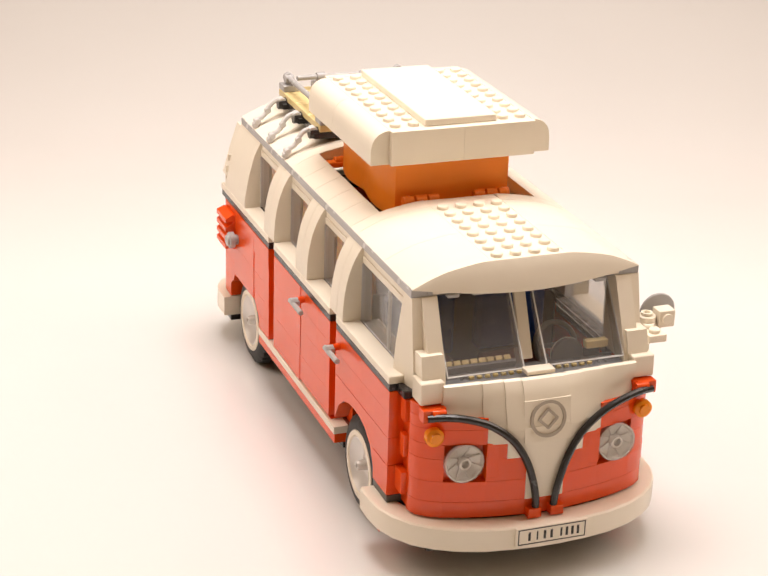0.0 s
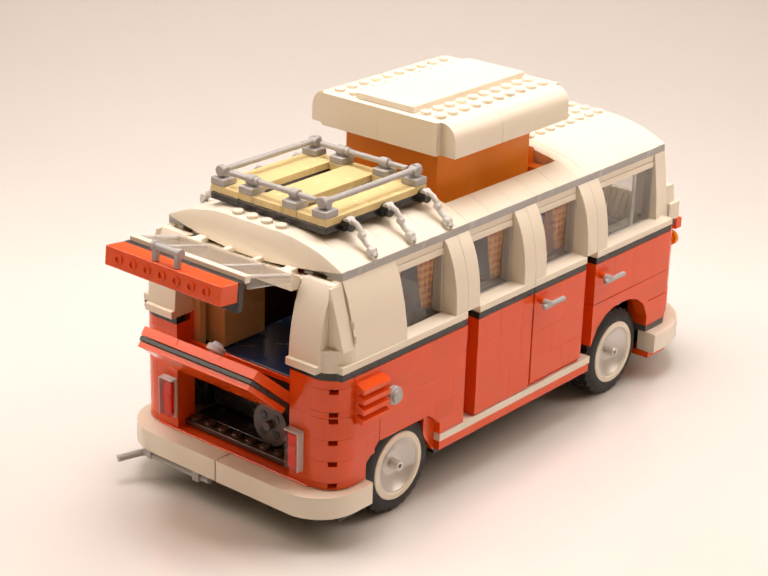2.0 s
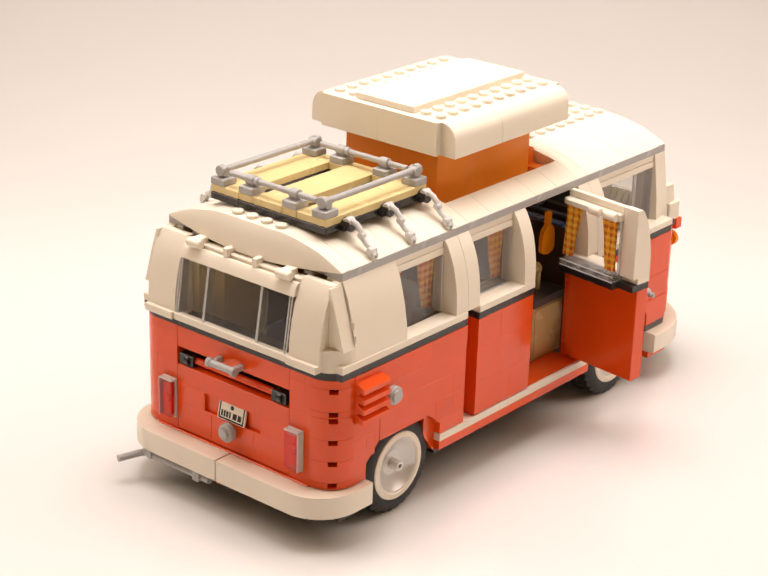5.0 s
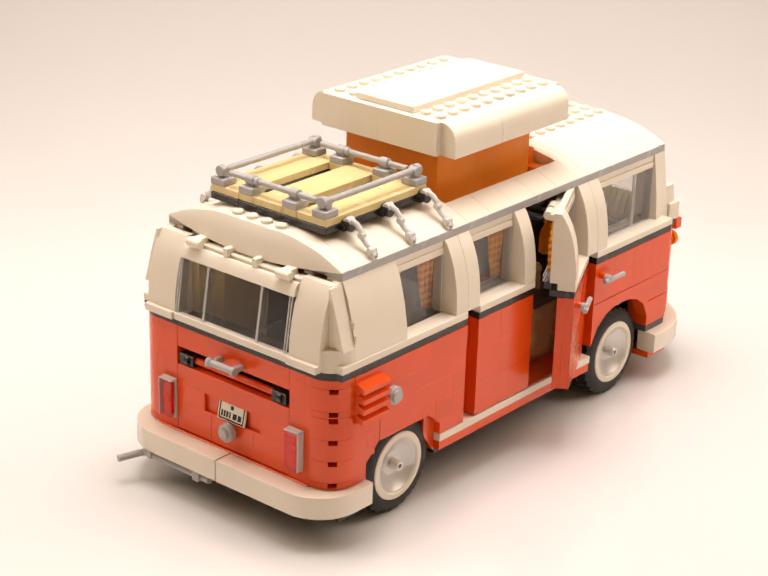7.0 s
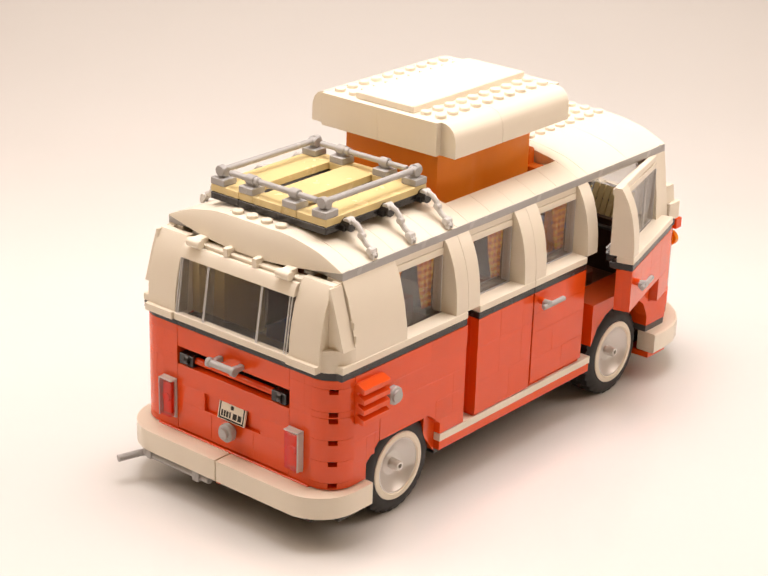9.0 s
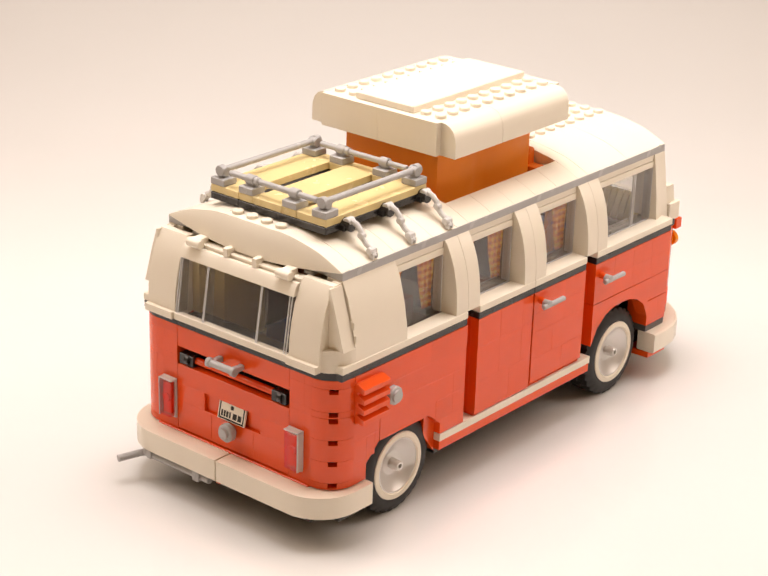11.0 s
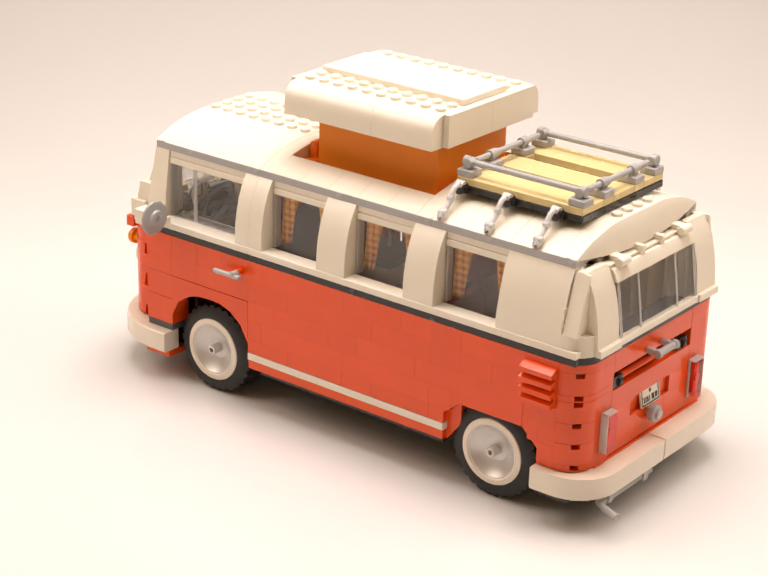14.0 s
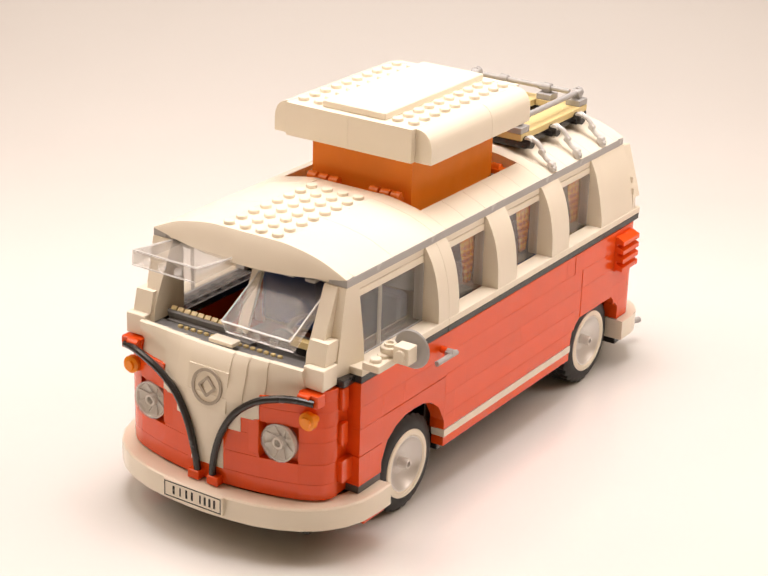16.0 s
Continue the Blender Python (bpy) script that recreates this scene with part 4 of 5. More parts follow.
def build_rear():
    # rounded corners in five courses, a notch at the top of each
    core = part("rear_core", Solid().box(-22.3, -21.6, 4.0, 5.0, 3.2, BELT0).box(-22.3, -21.6, -5.0, -4.0, 3.2, BELT0).box(-21.75, -21.6, -4, 4, 7.9, 8.2), RED, van)
    for side in (1, -1):
        tops = (3.2, 3.55, 4.75, 5.93, 7.13, 7.48, 8.73, BELT0)
        for w0, w1 in zip(tops, tops[1:]):
            ro, ri = 1.5, 1.0
            c = (-21.0, 5.5)
            def ring(r0, r1, t0, t1, n=6):
                a = [radians(t0 + (t1 - t0) * i / n) for i in range(n + 1)]
                return [(c[0] - r1 * math.sin(x), side * (c[1] + r1 * math.cos(x))) for x in a] + [(c[0] - r0 * math.sin(x), side * (c[1] + r0 * math.cos(x))) for x in reversed(a)]
            q = Solid().prism(ring(ri, ro, 0, 90, 12), "w", w0 + 0.008, w1 - 0.27 if w1 < 9 else w1 - 0.01)
            if w1 < 9:
                q.prism(ring(ri, ro, 0, 36, 5), "w", w1 - 0.28, w1 - 0.01).prism(ring(ri, ro, 54, 90, 5), "w", w1 - 0.28, w1 - 0.01)
            part("corner_brick", q, RED, core)
            brick(core, -22.5, -21.9, *sided(side, 5.0, 5.5), w0, w1, RED)
            brick(core, -22.5, -21.9, *sided(side, 4.0, 5.0), w0, w1, RED)
        a = [radians(x) for x in range(0, 91, 9)]
        belt = [(-21.0 - 1.5 * math.sin(x), side * (5.5 + 1.5 * math.cos(x))) for x in a]
        part("belt_plate", Solid().prism(belt + [(-22.5, side * 4.02), (-21.5, side * 4.02), (-21.0, side * 5.5)], "w", BELT0 + 0.01, BELT1), BLACK, van)
        lamp = Solid().box(-23.0, -22.62, *sided(side, 4.08, 4.92), 3.95, 6.0, 0.06)
        tl = part("tail_lamp", lamp, LAMP_RED, van, "clear red tail lamp on a grey plate", shadow=False)
        part("lamp_inside", Solid().box(-22.8, -22.56, *sided(side, 4.2, 4.8), 4.1, 5.85).cyl((-22.8, side * 4.5, 5.0), "u", 0.25, 0.2), RED, tl)
        part("lamp_plate", Solid().box(-22.62, -22.5, *sided(side, 4.02, 5.0), 3.85, 6.12, 0.02).box(-22.95, -22.6, *sided(side, 4.92, 5.0), 3.9, 6.1, 0.02).box(-22.95, -22.6, *sided(side, 4.02, 5.0), 6.02, 6.1, 0.02), PALE, tl)
        # white corner: rounded foot, rear slope and side fin
        foot = Solid().prism([(-21.0 - 1.5 * math.sin(x), side * (5.5 + 1.5 * math.cos(x))) for x in a] + [(-22.4, side * 4.1), (-21.2, side * 4.1), (-20.95, side * 5.2)], "w", BELT1, 10.75)
        part("corner_foot", foot, WHITE, van)
        sl = [(-21.4, BELT1), (-22.85, BELT1), (-22.85, 9.98), (-22.62, 10.0), (-22.55, 11.0), (-22.42, 11.8), (-22.2, 12.7), (-21.85, 13.5), (-21.6, 13.9), (-21.2, 13.9)]
        part("rear_slope", Solid().prism(sl, "v", *sided(side, 4.02, 6.0)), WHITE, van)
        fin = [(side * 5.95, 10.75), (side * 6.98, 10.75), (side * 6.9, 11.0), (side * 6.5, 12.4), (side * 6.05, 13.85), (side * 5.95, 13.85)]
        part("corner_fin", Solid().prism(fin, "u", -21.9, -21.05), WHITE, van)
        part("rear_side_wall", Solid().box(-21.2, -20.9, *sided(side, 5.5, 6.0), BELT1, 13.95), WHITE, van)
        part("rear_jamb", Solid().box(-21.2, -20.7, *sided(side, 3.65, 4.3), 7.6, 13.6), TAN, van)
        part("rear_jamb", Solid().box(-21.9, -21.2, *sided(side, 4.02, 4.2), 3.2, BELT1 - 0.01), RED, van)
        n = Solid().box(-21.05, -20.98, *sided(side, 6.85, 7.03), 11.0, 11.4).box(-21.05, -20.98, *sided(side, 6.6, 6.9), 11.7, 12.1)
        part("notch", n, WHITE, van)
    # slot over the flap: a black sheet paints its shade, with the rod before it
    part("recess", Solid().box(-21.7, -21.5, -4, 4, 6.6, 7.9), BLACK, van, "black sheet for the shade in the slot over the engine flap")
    part("hinge_rod", Solid().cyl((-22.1, 0, 7.35), "v", 0.2, 6.6, 12), RED, van)
    for v in (3.3, -3.3):
        part("rod_clip", Solid().box(-22.45, -21.8, v - 0.4, v + 0.6, 7.05, 7.65).cyl((-22.3, v, 7.35), "v", 0.32, 0.3), BLACK, van, "black rod clip brick")
    part("rear_step", Solid().box(-22.6, -21.0, -5.4, 5.4, 2.6, 3.22), RED, van)
    # under the brow
    s = Solid().box(-21.75, -21.2, -4.0, 4.0, 13.62, 13.8)
    for v in (-3.1, 3.1):
        s.box(-22.0, -21.3, v - 0.3, v + 0.3, 13.55, 14.1).cyl((-22.0, v, 13.85), "v", 0.25, 0.9)
    for v in (-1.0, 1.0):
        s.box(-21.95, -21.3, v - 0.16, v + 0.16, 13.6, 14.1)
    part("tailgate_hinge", s, WHITE, van, "white hinge bricks under the brow")
    # engine
    part("engine_bay", Solid().box(-21.2, -18.0, -4.0, 4.0, 3.4, 3.7), BLACK, van, "black engine bay")
    sf = Solid().box(-22.0, -21.25, -4.0, 4.0, 3.3, 3.6)
    for k in range(8):
        sf.stud(-21.6, -3.5 + k, 3.6)
    # a red step, its shade put into the dark colour
    part("studded_step", sf, UMBER, van)
    # raised black discs paint the darkness of the pulley's four holes
    ho = Solid()
    for k in range(4):
        a = math.pi / 4 + k * math.pi / 2
        ho.cyl((-21.37, -1.6 + 0.62 * math.cos(a), 4.9 + 0.62 * math.sin(a)), "u", 0.24, 0.05, 12)
    parts("pulley_hole", ho, BLACK, van)
    part("engine_wheel", Solid().cyl((-21.2, -1.6, 4.9), "u", 1.2, 0.3, 28).cyl((-21.45, -1.6, 4.9), "u", 0.26, 0.4), PULLEY, van, "dark grey engine pulley")
    part("engine_block", Solid().box(-19.9, -18.5, -3.9, 3.9, 3.9, 6.5), BLACK, van)


def build_tailgate():
    hinge = (-21.75, 0, 13.62)
    s = Solid().box(-22.5, -21.5, -3.98, 3.98, 8.02, BELT0 - 0.01, 0.03)
    gate = part("tailgate", s, RED, van, "top-hinged tailgate with a clear window", origin=hinge)
    u = Solid()
    for k in range(7):
        u.lathe([(0.26, 8.03), (0.26, 7.95), (0.17, 7.95), (0.17, 8.03)], (-22.0, -3.0 + k, 0), "w", 12, True)
    parts("underside_stud", u, RED, gate)
    part("belt_plate", Solid().box(-22.52, -20.95, -3.98, 3.98, BELT0, BELT1 - 0.01), BLACK, gate)
    part("window_sill", Solid().box(-22.75, -22.36, -3.98, 3.98, BELT1, SILL), WHITE, gate)
    pane = part("window_pane", Solid().prism([(-22.52, SILL), (-22.62, SILL), (-22.16, 12.95), (-22.06, 12.95)], "v", -3.9, 3.9), GLASS, gate, shadow=False)
    r = Solid()
    for v in (-3.9, -1.9, 1.85, 3.72):
        r.prism([(-22.0, SILL), (-22.66, SILL), (-22.2, 12.95), (-21.8, 12.95)], "v", v, v + (0.18 if abs(v) > 3 else 0.07))
    parts("rim", r, RIM, pane, "clear moulded rim", shadow=False)
    # light in the rim's edges, put in as thin whitish strips
    for v in (-3.9, -3.74, -1.9, -1.83, 1.85, 1.92, 3.72, 3.86):
        e = Solid().prism([(-22.64, SILL + 0.01), (-22.7, SILL + 0.01), (-22.24, 12.94), (-22.18, 12.94)], "v", v, v + 0.04)
        part("edge", e, EDGE, pane, shadow=False)
    part("window_header", Solid().prism([(-21.4, 12.96), (-22.26, 12.96), (-22.1, 13.4), (-21.95, 13.6), (-21.4, 13.6)], "v", -3.98, 3.98), WHITE, gate)
    h = Solid().cyl((-23.25, 0, 8.3), "v", 0.2, 1.6, 14).cyl((-23.25, 0.85, 8.3), "v", 0.26, 0.28, 14).cyl((-23.25, -0.85, 8.3), "v", 0.26, 0.28, 14)
    h.box(-23.25, -22.5, -0.9, -0.6, 8.15, 8.45).box(-23.25, -22.5, 0.6, 0.9, 8.15, 8.45)
    part("handle", h, GREY, gate, "light grey bar handle")
    return gate


def build_flap():
    hinge = (-22.1, 0, 7.1)
    s = Solid().box(-22.2, -22.0, -3.97, 3.97, 3.3, 7.02, 0.03)
    flap = part("engine_flap", s, RED, van, "red hinged engine flap", origin=hinge)
    rows = [(5.9, 7.02, -3.98, 3.98), (4.9, 5.9, -3.98, -2.0), (4.9, 5.9, 2.0, 3.98), (4.9, 5.9, -2.0, -1.0), (4.9, 5.9, 1.0, 2.0), (3.3, 4.9, -3.98, -1.5), (3.3, 4.9, -1.5, 1.5), (3.3, 4.9, 1.5, 3.98)]
    for w0, w1, v0, v1 in rows:
        deep = abs(v0) <= 2.0 and abs(v1) <= 2.0 and w0 > 4.5
        brick(flap, -22.3 if deep else -22.5, -22.15, v0 + 0.005, v1 - 0.005, w0, w1, RED)
    part("seal", Solid().box(-21.98, -21.74, -3.95, 3.95, 3.32, 7.04), BLACK, flap)
    part("inner_panel", Solid().box(-21.73, -21.42, -3.9, 3.9, 3.4, 6.7), RED, flap)
    pl = Solid().prism([(-22.5, 4.95), (-22.62, 4.95), (-22.42, 5.92), (-22.3, 5.92)], "v", -0.95, 0.95)
    plate = part("number_plate", pl, WHITE, flap, "small white number plate")
    q = Solid()
    for a, b, c, d in ((-0.88, 0.88, 4.99, 5.07), (-0.88, -0.8, 4.99, 5.9), (0.8, 0.88, 4.99, 5.9), (-0.7, -0.45, 5.14, 5.45), (-0.38, -0.1, 5.14, 5.45), (0.05, 0.15, 5.14, 5.45), (0.22, 0.36, 5.14, 5.45), (0.42, 0.54, 5.14, 5.45), (0.6, 0.72, 5.14, 5.45), (-0.1, 0.1, 5.6, 5.8)):
        k0, k1 = (-22.62 + (c - 4.95) * 0.2062), (-22.62 + (d - 4.95) * 0.2062)
        q.prism([(k0 - 0.012, c), (k0 + 0.02, c), (k1 + 0.02, d), (k1 - 0.012, d)], "v", a, b)
    parts("bar", q, BLACK, plate, "black bar")
    part("knob", Solid().lathe([(0.3, -22.4), (0.3, -22.7), (0.5, -22.72), (0.5, -23.0), (0.44, -23.06), (0.3, -23.07), (0.28, -23.22), (0.02, -23.24)], (0, 0, 4.45), "u", 20), GREY, flap, "light grey round knob")
    return flap


def build_inside():
    part("rear_bed", Solid().box(-20.4, -14.5, -3.3, 3.3, 6.8, 7.5), BLUE, van, "dark blue rear bed")
    part("parcel_edge", Solid().box(-21.4, -20.5, -4.0, 4.0, 6.4, 7.4).cyl((-21.1, 0, 7.4), "v", 0.3, 7.6), RED, van)
    part("side_cupboard", Solid().box(-20.3, -17.2, -5.3, -2.7, 7.6, 13.0), TAN, van, "tan side cupboard")
    part("side_cupboard", Solid().box(-20.3, -17.2, 2.7, 5.3, 7.6, 13.0), TAN, van, "tan side cupboard")
    cab = part("kitchen_cabinet", Solid().box(-3.1, -0.2, -5.0, -2.0, FLOOR, 6.9), TAN, van, "tan kitchen cabinet with dark worktop")
    part("worktop", Solid().box(-3.3, -0.2, -5.2, -1.9, 6.9, 7.4), DARK, cab)
    part("tap", Solid().cyl((-1.75, -4.1, 8.75), "u", 0.34, 0.2).cyl((-1.55, -4.1, 8.1), "w", 0.15, 1.4).cyl((-1.9, -4.1, 8.75), "u", 0.2, 0.2), TAN, cab, "tan round tap handle")
    part("cabinet_door", Solid().box(-2.95, -0.4, -5.08, -5.0, 3.8, 6.7), TAN, cab)
    part("paddle", Solid().prism([(-2.2, 10.0), (-2.02, 9.8), (-1.6, 9.7), (-1.18, 9.8), (-1.0, 10.0), (-1.0, 10.8), (-1.1, 11.2), (-1.42, 11.5), (-1.4, 12.25), (-1.8, 12.25), (-1.78, 11.5), (-2.1, 11.2), (-2.2, 10.8)], "v", -4.7, -4.45), YELLOW_ORANGE, van, "hanging yellow-orange paddle")
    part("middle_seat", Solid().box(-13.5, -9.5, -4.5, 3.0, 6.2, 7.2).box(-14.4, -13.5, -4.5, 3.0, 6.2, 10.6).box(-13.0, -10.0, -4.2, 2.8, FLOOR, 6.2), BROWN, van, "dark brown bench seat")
    part("table_top", Solid().box(-9.2, -6.4, -2.0, 3.0, 7.4, 7.8).box(-8.0, -7.6, 0.2, 0.8, FLOOR, 7.4), DARK, van)
    ld = Solid().box(-8.95, -8.65, -4.2, -4.0, 10.9, 13.0)
    for k in range(3):
        ld.box(-9.4, -8.2, -4.22, -4.04, 11.6 + 0.5 * k, 11.85 + 0.5 * k)
    part("plate_rack", ld, WHITE, van, "small white slatted rack")
    for v in (-2.6, 2.6):
        part("front_seat", Solid().box(0.0, 0.9, v - 1.9, v + 1.9, 7.4, 10.9, 0.15), BLUE, van, "dark blue front seat back")
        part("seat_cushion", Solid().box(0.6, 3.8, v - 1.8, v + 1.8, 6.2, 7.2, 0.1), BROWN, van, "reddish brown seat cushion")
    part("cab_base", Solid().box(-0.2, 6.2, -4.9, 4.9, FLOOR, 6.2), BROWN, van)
    part("partition", Solid().box(-0.14, -0.02, -5.0, 4.8, 6.4, 10.9), UMBER, van)
    part("door_sill", Solid().box(-11.0, -1.0, -6.86, -5.1, FLOOR + 0.025, FLOOR + 0.09, 0.01), RED, van)
    part("cab_ledge", Solid().box(0.05, 6.0, 4.9, 6.2, 6.1, 6.655), RED, van)
    part("cab_ledge", Solid().box(0.05, 6.0, -6.2, -4.9, 6.1, 6.655), RED, van)
    # red bulkhead in the shaded footwell, darkened by its colour
    part("bulkhead", Solid().box(7.4, 8.0, -5.4, 5.4, 3.3, 9.0), UMBER, van)
    # red panels in shade: brown is used for the darkened red
    for v in (4.3, -5.6):
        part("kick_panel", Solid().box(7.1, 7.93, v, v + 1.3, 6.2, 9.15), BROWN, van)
    part("pedal_box", Solid().box(6.9, 7.4, -1.2, 1.2, 6.4, 7.9).box(6.7, 6.9, 1.6, 2.2, 6.6, 7.6).box(6.7, 6.9, 2.6, 3.2, 6.6, 7.6), BLACK, van, "black pedals and heater box")
    part("lining", Solid().box(-17.2, -0.2, 5.56, 5.66, FLOOR, BELT1), UMBER, van, "dark brown cabin lining")
    part("lining", Solid().box(-17.2, -13.1, -5.66, -5.56, FLOOR, BELT1), UMBER, van, "dark brown cabin lining")
    dash = part("dashboard", Solid().box(8.3, 9.2, -4.7, 4.7, 8.6, 9.9).box(8.02, 8.3, -0.6, 4.7, 8.6, 9.9), DARK, van, "dark dashboard with tan trim and dials")
    for k in range(8):
        v = -4.4 + 0.44 * k
        part("rib", Solid().prism([(8.55, 10.7), (8.72, 10.55), (8.0, 8.7), (7.75, 8.8)], "v", v, v + 0.34), TAN, dash)
    part("rib_panel", Solid().prism([(8.78, 10.55), (8.86, 10.45), (8.2, 8.6), (8.0, 8.6)], "v", -4.5, -0.75), MID, dash)
    t = Solid().box(8.3, 8.7, 3.1, 4.3, 10.5, 10.9).box(7.6, 8.01, 3.0, 4.2, 8.75, 9.3)
    part("dash_trim", t, TAN, dash)
    # board added to keep top light off the bulkhead
    part("dash_under", Solid().box(7.0, 8.3, -4.6, 4.6, 8.45, 8.6), DARK, dash)
    part("dash_top", Solid().box(8.5, 9.0, -4.4, 1.0, 9.9, 10.1), MID, dash)
    for k in range(16):
        part("rib", Solid().box(9.2, 9.38, -3.4 + 0.42 * k, -3.4 + 0.42 * k + 0.24, 9.98, 10.12, 0.02), TAN, dash)
    part("dial_case", Solid().cyl((8.1, 2.36, 10.1), "u", 0.85, 0.22, 24), DARK, dash)
    dial = part("dial", Solid().cyl((7.94, 2.36, 10.1), "u", 0.84, 0.1, 24), WHITE, dash, "round white dial")
    mk = Solid().box(7.87, 7.9, 2.32, 2.4, 10.1, 10.75, 0.01).box(7.87, 7.9, 2.36, 2.8, 10.06, 10.14, 0.01)
    for a in range(0, 360, 30):
        y, z = 2.36 + 0.68 * math.sin(radians(a)), 10.1 + 0.68 * math.cos(radians(a))
        mk.box(7.87, 7.9, y - 0.05, y + 0.05, z - 0.05, z + 0.05, 0.01)
    parts("dial_mark", mk, BLACK, dial)
    small = part("dial", Solid().cyl((8.15, 3.65, 10.1), "u", 0.45, 0.2, 20), BLACK, dash, "small black dial with a red pointer")
    part("pointer", Solid().box(8.02, 8.05, 3.6, 3.7, 10.0, 10.4, 0.01), RED, small)
    part("lever", Solid().tube([(8.2, 3.4, 8.0), (7.9, 2.8, 7.75), (7.8, 2.2, 7.9)], 0.22, 8), GREY, dash)
    st = Solid()
    ring = [(6.5 - 0.45 * math.cos(a), 2.48 + 1.1 * math.sin(a), 9.9 + 1.05 * math.cos(a)) for a in (2 * math.pi * k / 28 for k in range(29))]
    st.tube(ring, 0.15, 8)
    st.tube([(6.5, 1.45, 9.9), (6.5, 3.5, 9.9)], 0.13, 8).tube([(6.5, 2.48, 9.9), (6.9, 2.48, 8.95)], 0.13, 8).tube([(6.45, 2.48, 9.9), (8.3, 2.48, 9.2)], 0.2, 8)
    part("steering_wheel", st, MID, dash, "dark grey steering wheel")
    part("headliner", Solid().box(-20.9, -12.1, -5.0, 5.0, 13.95, 14.04).box(0.1, 7.9, -5.0, 5.0, 13.95, 14.04), DARK, van)


build_chassis()
for side in (1, -1):
    build_side(side)
build_leaf(-11, -6, False)
side_door = build_leaf(-6, -1, True)
door_right = build_front_door(-1)
door_left = build_front_door(1)
build_gutter_and_roof()
build_tent_and_lid()
build_rack()
build_wheels()
build_nose()
screen_left = build_screen(1)
screen_right = build_screen(-1)
build_bumpers()
build_rear()
tailgate = build_tailgate()
flap = build_flap()
build_inside()


# ---- what moves ----
def hinge_rows(ob, axis, steps):
    """Rows that turn a hinged part about an axis of the van, from (seconds, degrees) steps."""
    place = Vector(ORIGIN[ob.name]) * S
    rows = []
    for t, a in steps:
        rows.append((t, Matrix.Translation(place) @ Matrix.Rotation(radians(a), 4, axis)))
    return rows


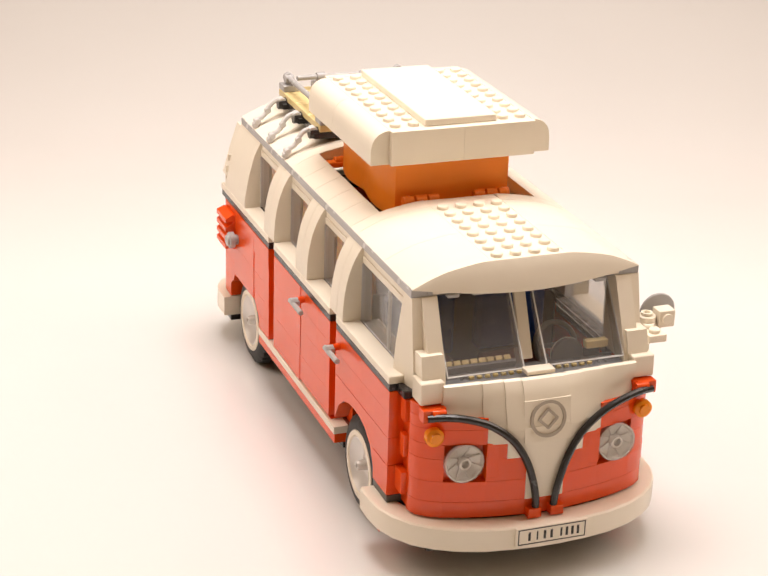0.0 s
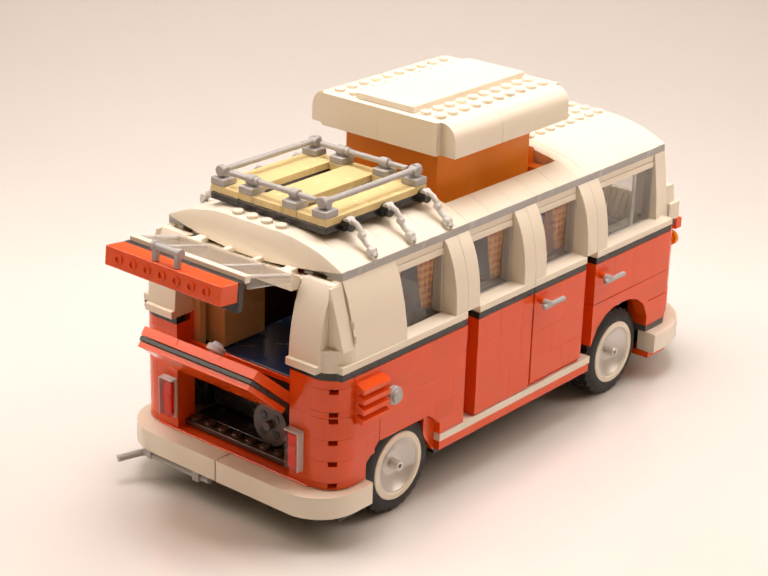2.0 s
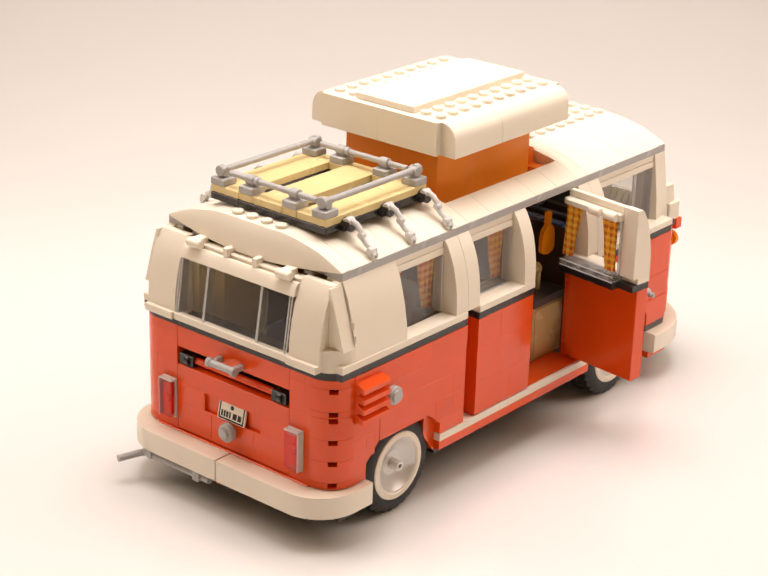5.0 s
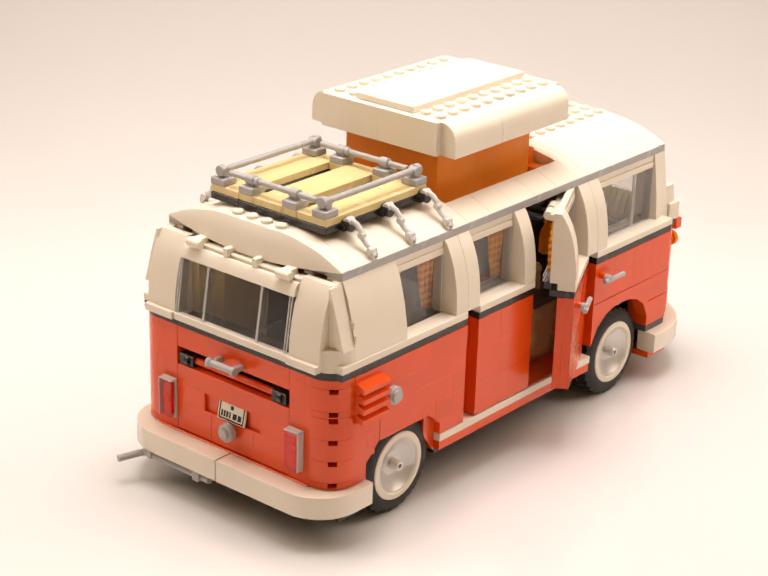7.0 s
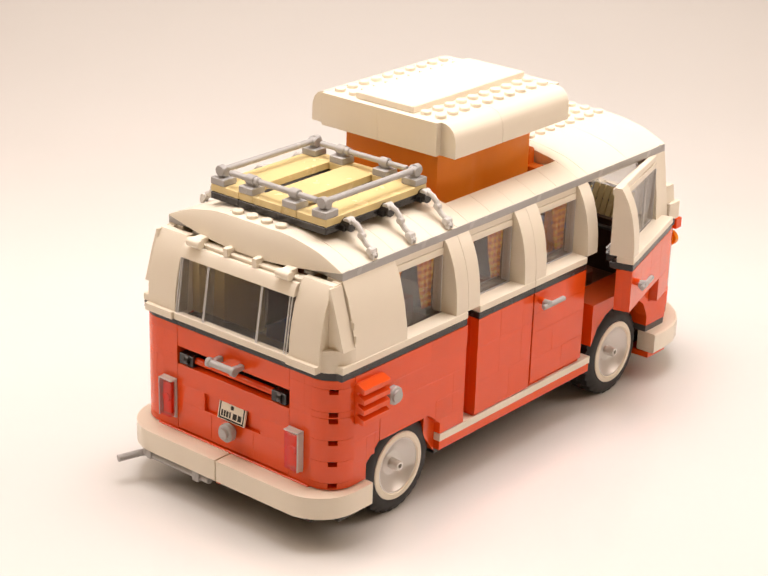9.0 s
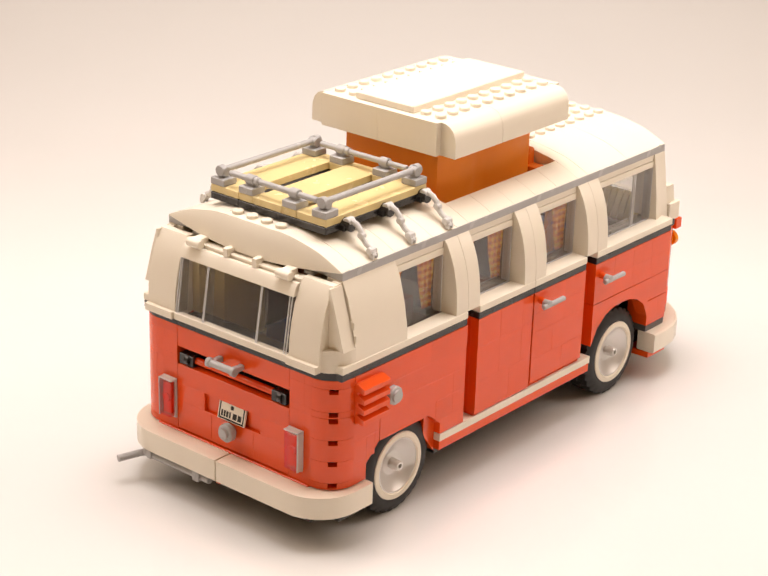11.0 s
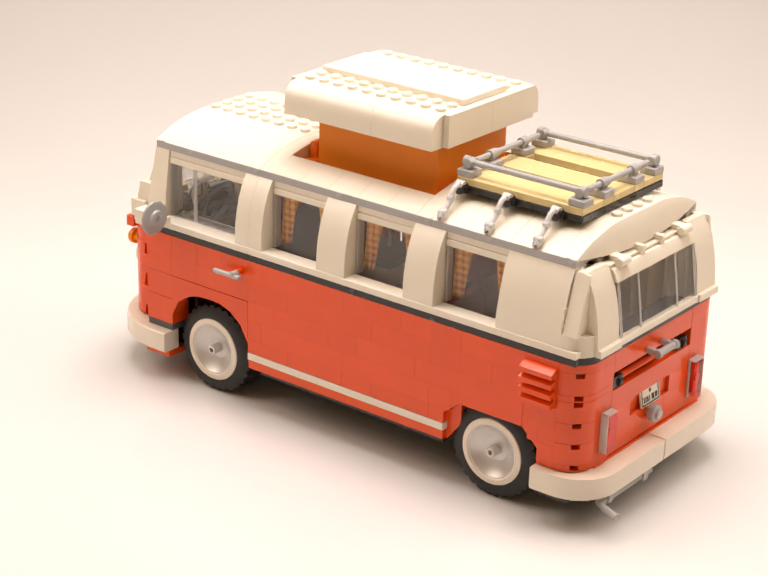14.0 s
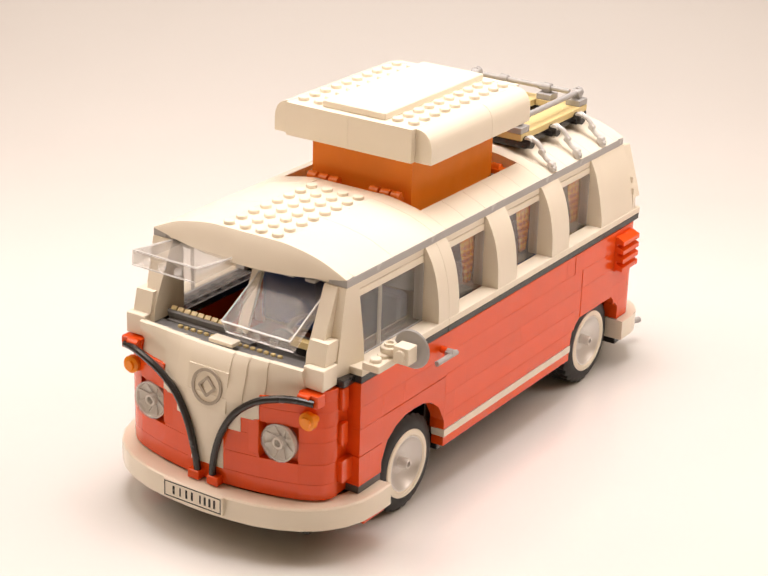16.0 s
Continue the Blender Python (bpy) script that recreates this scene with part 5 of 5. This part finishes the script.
def motions():
    turns = [
        (0.0, 1.92, -9.27, -69.20), (0.1, 4.08, -7.27, -53.17), (0.2, 4.70, -6.51, -42.50), (0.3, 5.42, -4.39, -28.31), (0.4, 6.32, -2.98, -15.21),
        (0.5, 6.08, -2.49, -1.40), (0.6, 6.35, -1.55, 7.11), (0.7, 6.60, 0.08, 20.10), (0.8, 6.00, 0.79, 29.60), (0.9, 4.35, 2.72, 46.76),
        (1.0, 4.48, 3.02, 50.50), (6.0, 4.48, 3.02, 50.50), (11.3, 4.48, 3.02, 50.50), (11.4, 2.95, 2.83, 57.91), (11.5, 2.24, 3.85, 70.99), (11.6, 0.23, 4.08, 85.44),
        (11.7, -0.71, 4.50, 91.78), (11.8, -2.26, 3.74, 109.55), (11.9, -3.24, 3.23, 118.96), (12.0, -3.13, 3.60, 127.63), (13.8, -3.13, 3.60, 127.63), (13.9, -3.53, 3.61, 127.25),
        (14.0, -5.70, 3.16, 142.58), (14.1, -6.72, 2.06, 154.72), (14.2, -6.43, 0.01, 175.73), (14.3, -6.37, -1.64, 182.80), (14.4, -6.46, -3.20, 200.87),
        (14.5, -5.08, -5.51, 213.46), (14.6, -2.71, -7.35, 231.84), (14.7, -4.66, -7.92, 236.92), (16.0, -4.66, -7.92, 236.92)]
    walk(van, [(t, pose(x * S, y * S, 0, 0, 0, a)) for t, x, y, a in turns])
    walk(tailgate, hinge_rows(tailgate, "Y", [(0, 0), (1, 0), (1.1, 43), (1.2, 74), (1.3, 96), (3, 96), (3.1, 80), (3.2, 61), (3.3, 21), (3.4, 4), (3.5, 0), (16, 0)]))
    walk(flap, hinge_rows(flap, "Y", [(0, 0), (1.3, 0), (1.4, 30), (1.5, 45), (1.6, 57), (1.7, 79), (1.8, 98), (1.9, 114), (2, 130), (2.1, 133), (2.2, 126), (2.3, 107), (2.4, 95), (2.5, 80), (2.6, 59), (2.7, 43), (2.8, 31), (2.9, 22), (3.0, 0), (16, 0)]))
    walk(side_door, hinge_rows(side_door, "Z", [(0, 0), (3.5, 0), (3.6, 12), (3.7, 25), (3.8, 30), (3.9, 36), (4, 41), (4.1, 50), (4.2, 56), (4.6, 78), (5.3, 84), (6.1, 84), (6.3, 81), (6.4, 74), (6.5, 62), (6.6, 57), (6.7, 47), (6.8, 39), (6.9, 33), (7, 26), (7.1, 13), (7.2, 0), (16, 0)]))
    walk(door_right, hinge_rows(door_right, "Z", [(0, 0), (7.4, 0), (7.5, 14), (7.6, 26), (7.7, 36), (7.8, 49), (7.9, 59), (8, 66), (8.1, 73), (8.2, 70), (8.3, 63.5), (8.4, 58), (8.5, 54), (8.6, 46.5), (8.7, 39), (8.8, 31), (8.9, 24), (9, 16), (9.1, 7), (9.2, 0), (16, 0)]))
    walk(door_left, hinge_rows(door_left, "Z", [(0, 0), (12, 0), (12.1, -8), (12.2, -18), (12.3, -27), (12.4, -30), (12.5, -36), (12.6, -47), (12.7, -60), (12.8, -68.5), (12.9, -75), (13, -69.5), (13.1, -61), (13.2, -51), (13.3, -41), (13.4, -31), (13.5, -21.5), (13.6, -13), (13.7, -7), (13.8, 0), (16, 0)]))
    walk(screen_left, hinge_rows(screen_left, "Y", [(0, 0), (14.8, 0), (14.9, -12), (15, -27), (15.1, -44), (15.2, -57), (15.3, -61), (15.7, -61), (15.8, -57), (15.9, -43), (16, -26)]))
    walk(screen_right, hinge_rows(screen_right, "Y", [(0, 0), (15.2, 0), (15.3, -8), (15.4, -22), (15.5, -36), (15.6, -48), (15.7, -58), (15.8, -61), (16, -61)]))


motions()
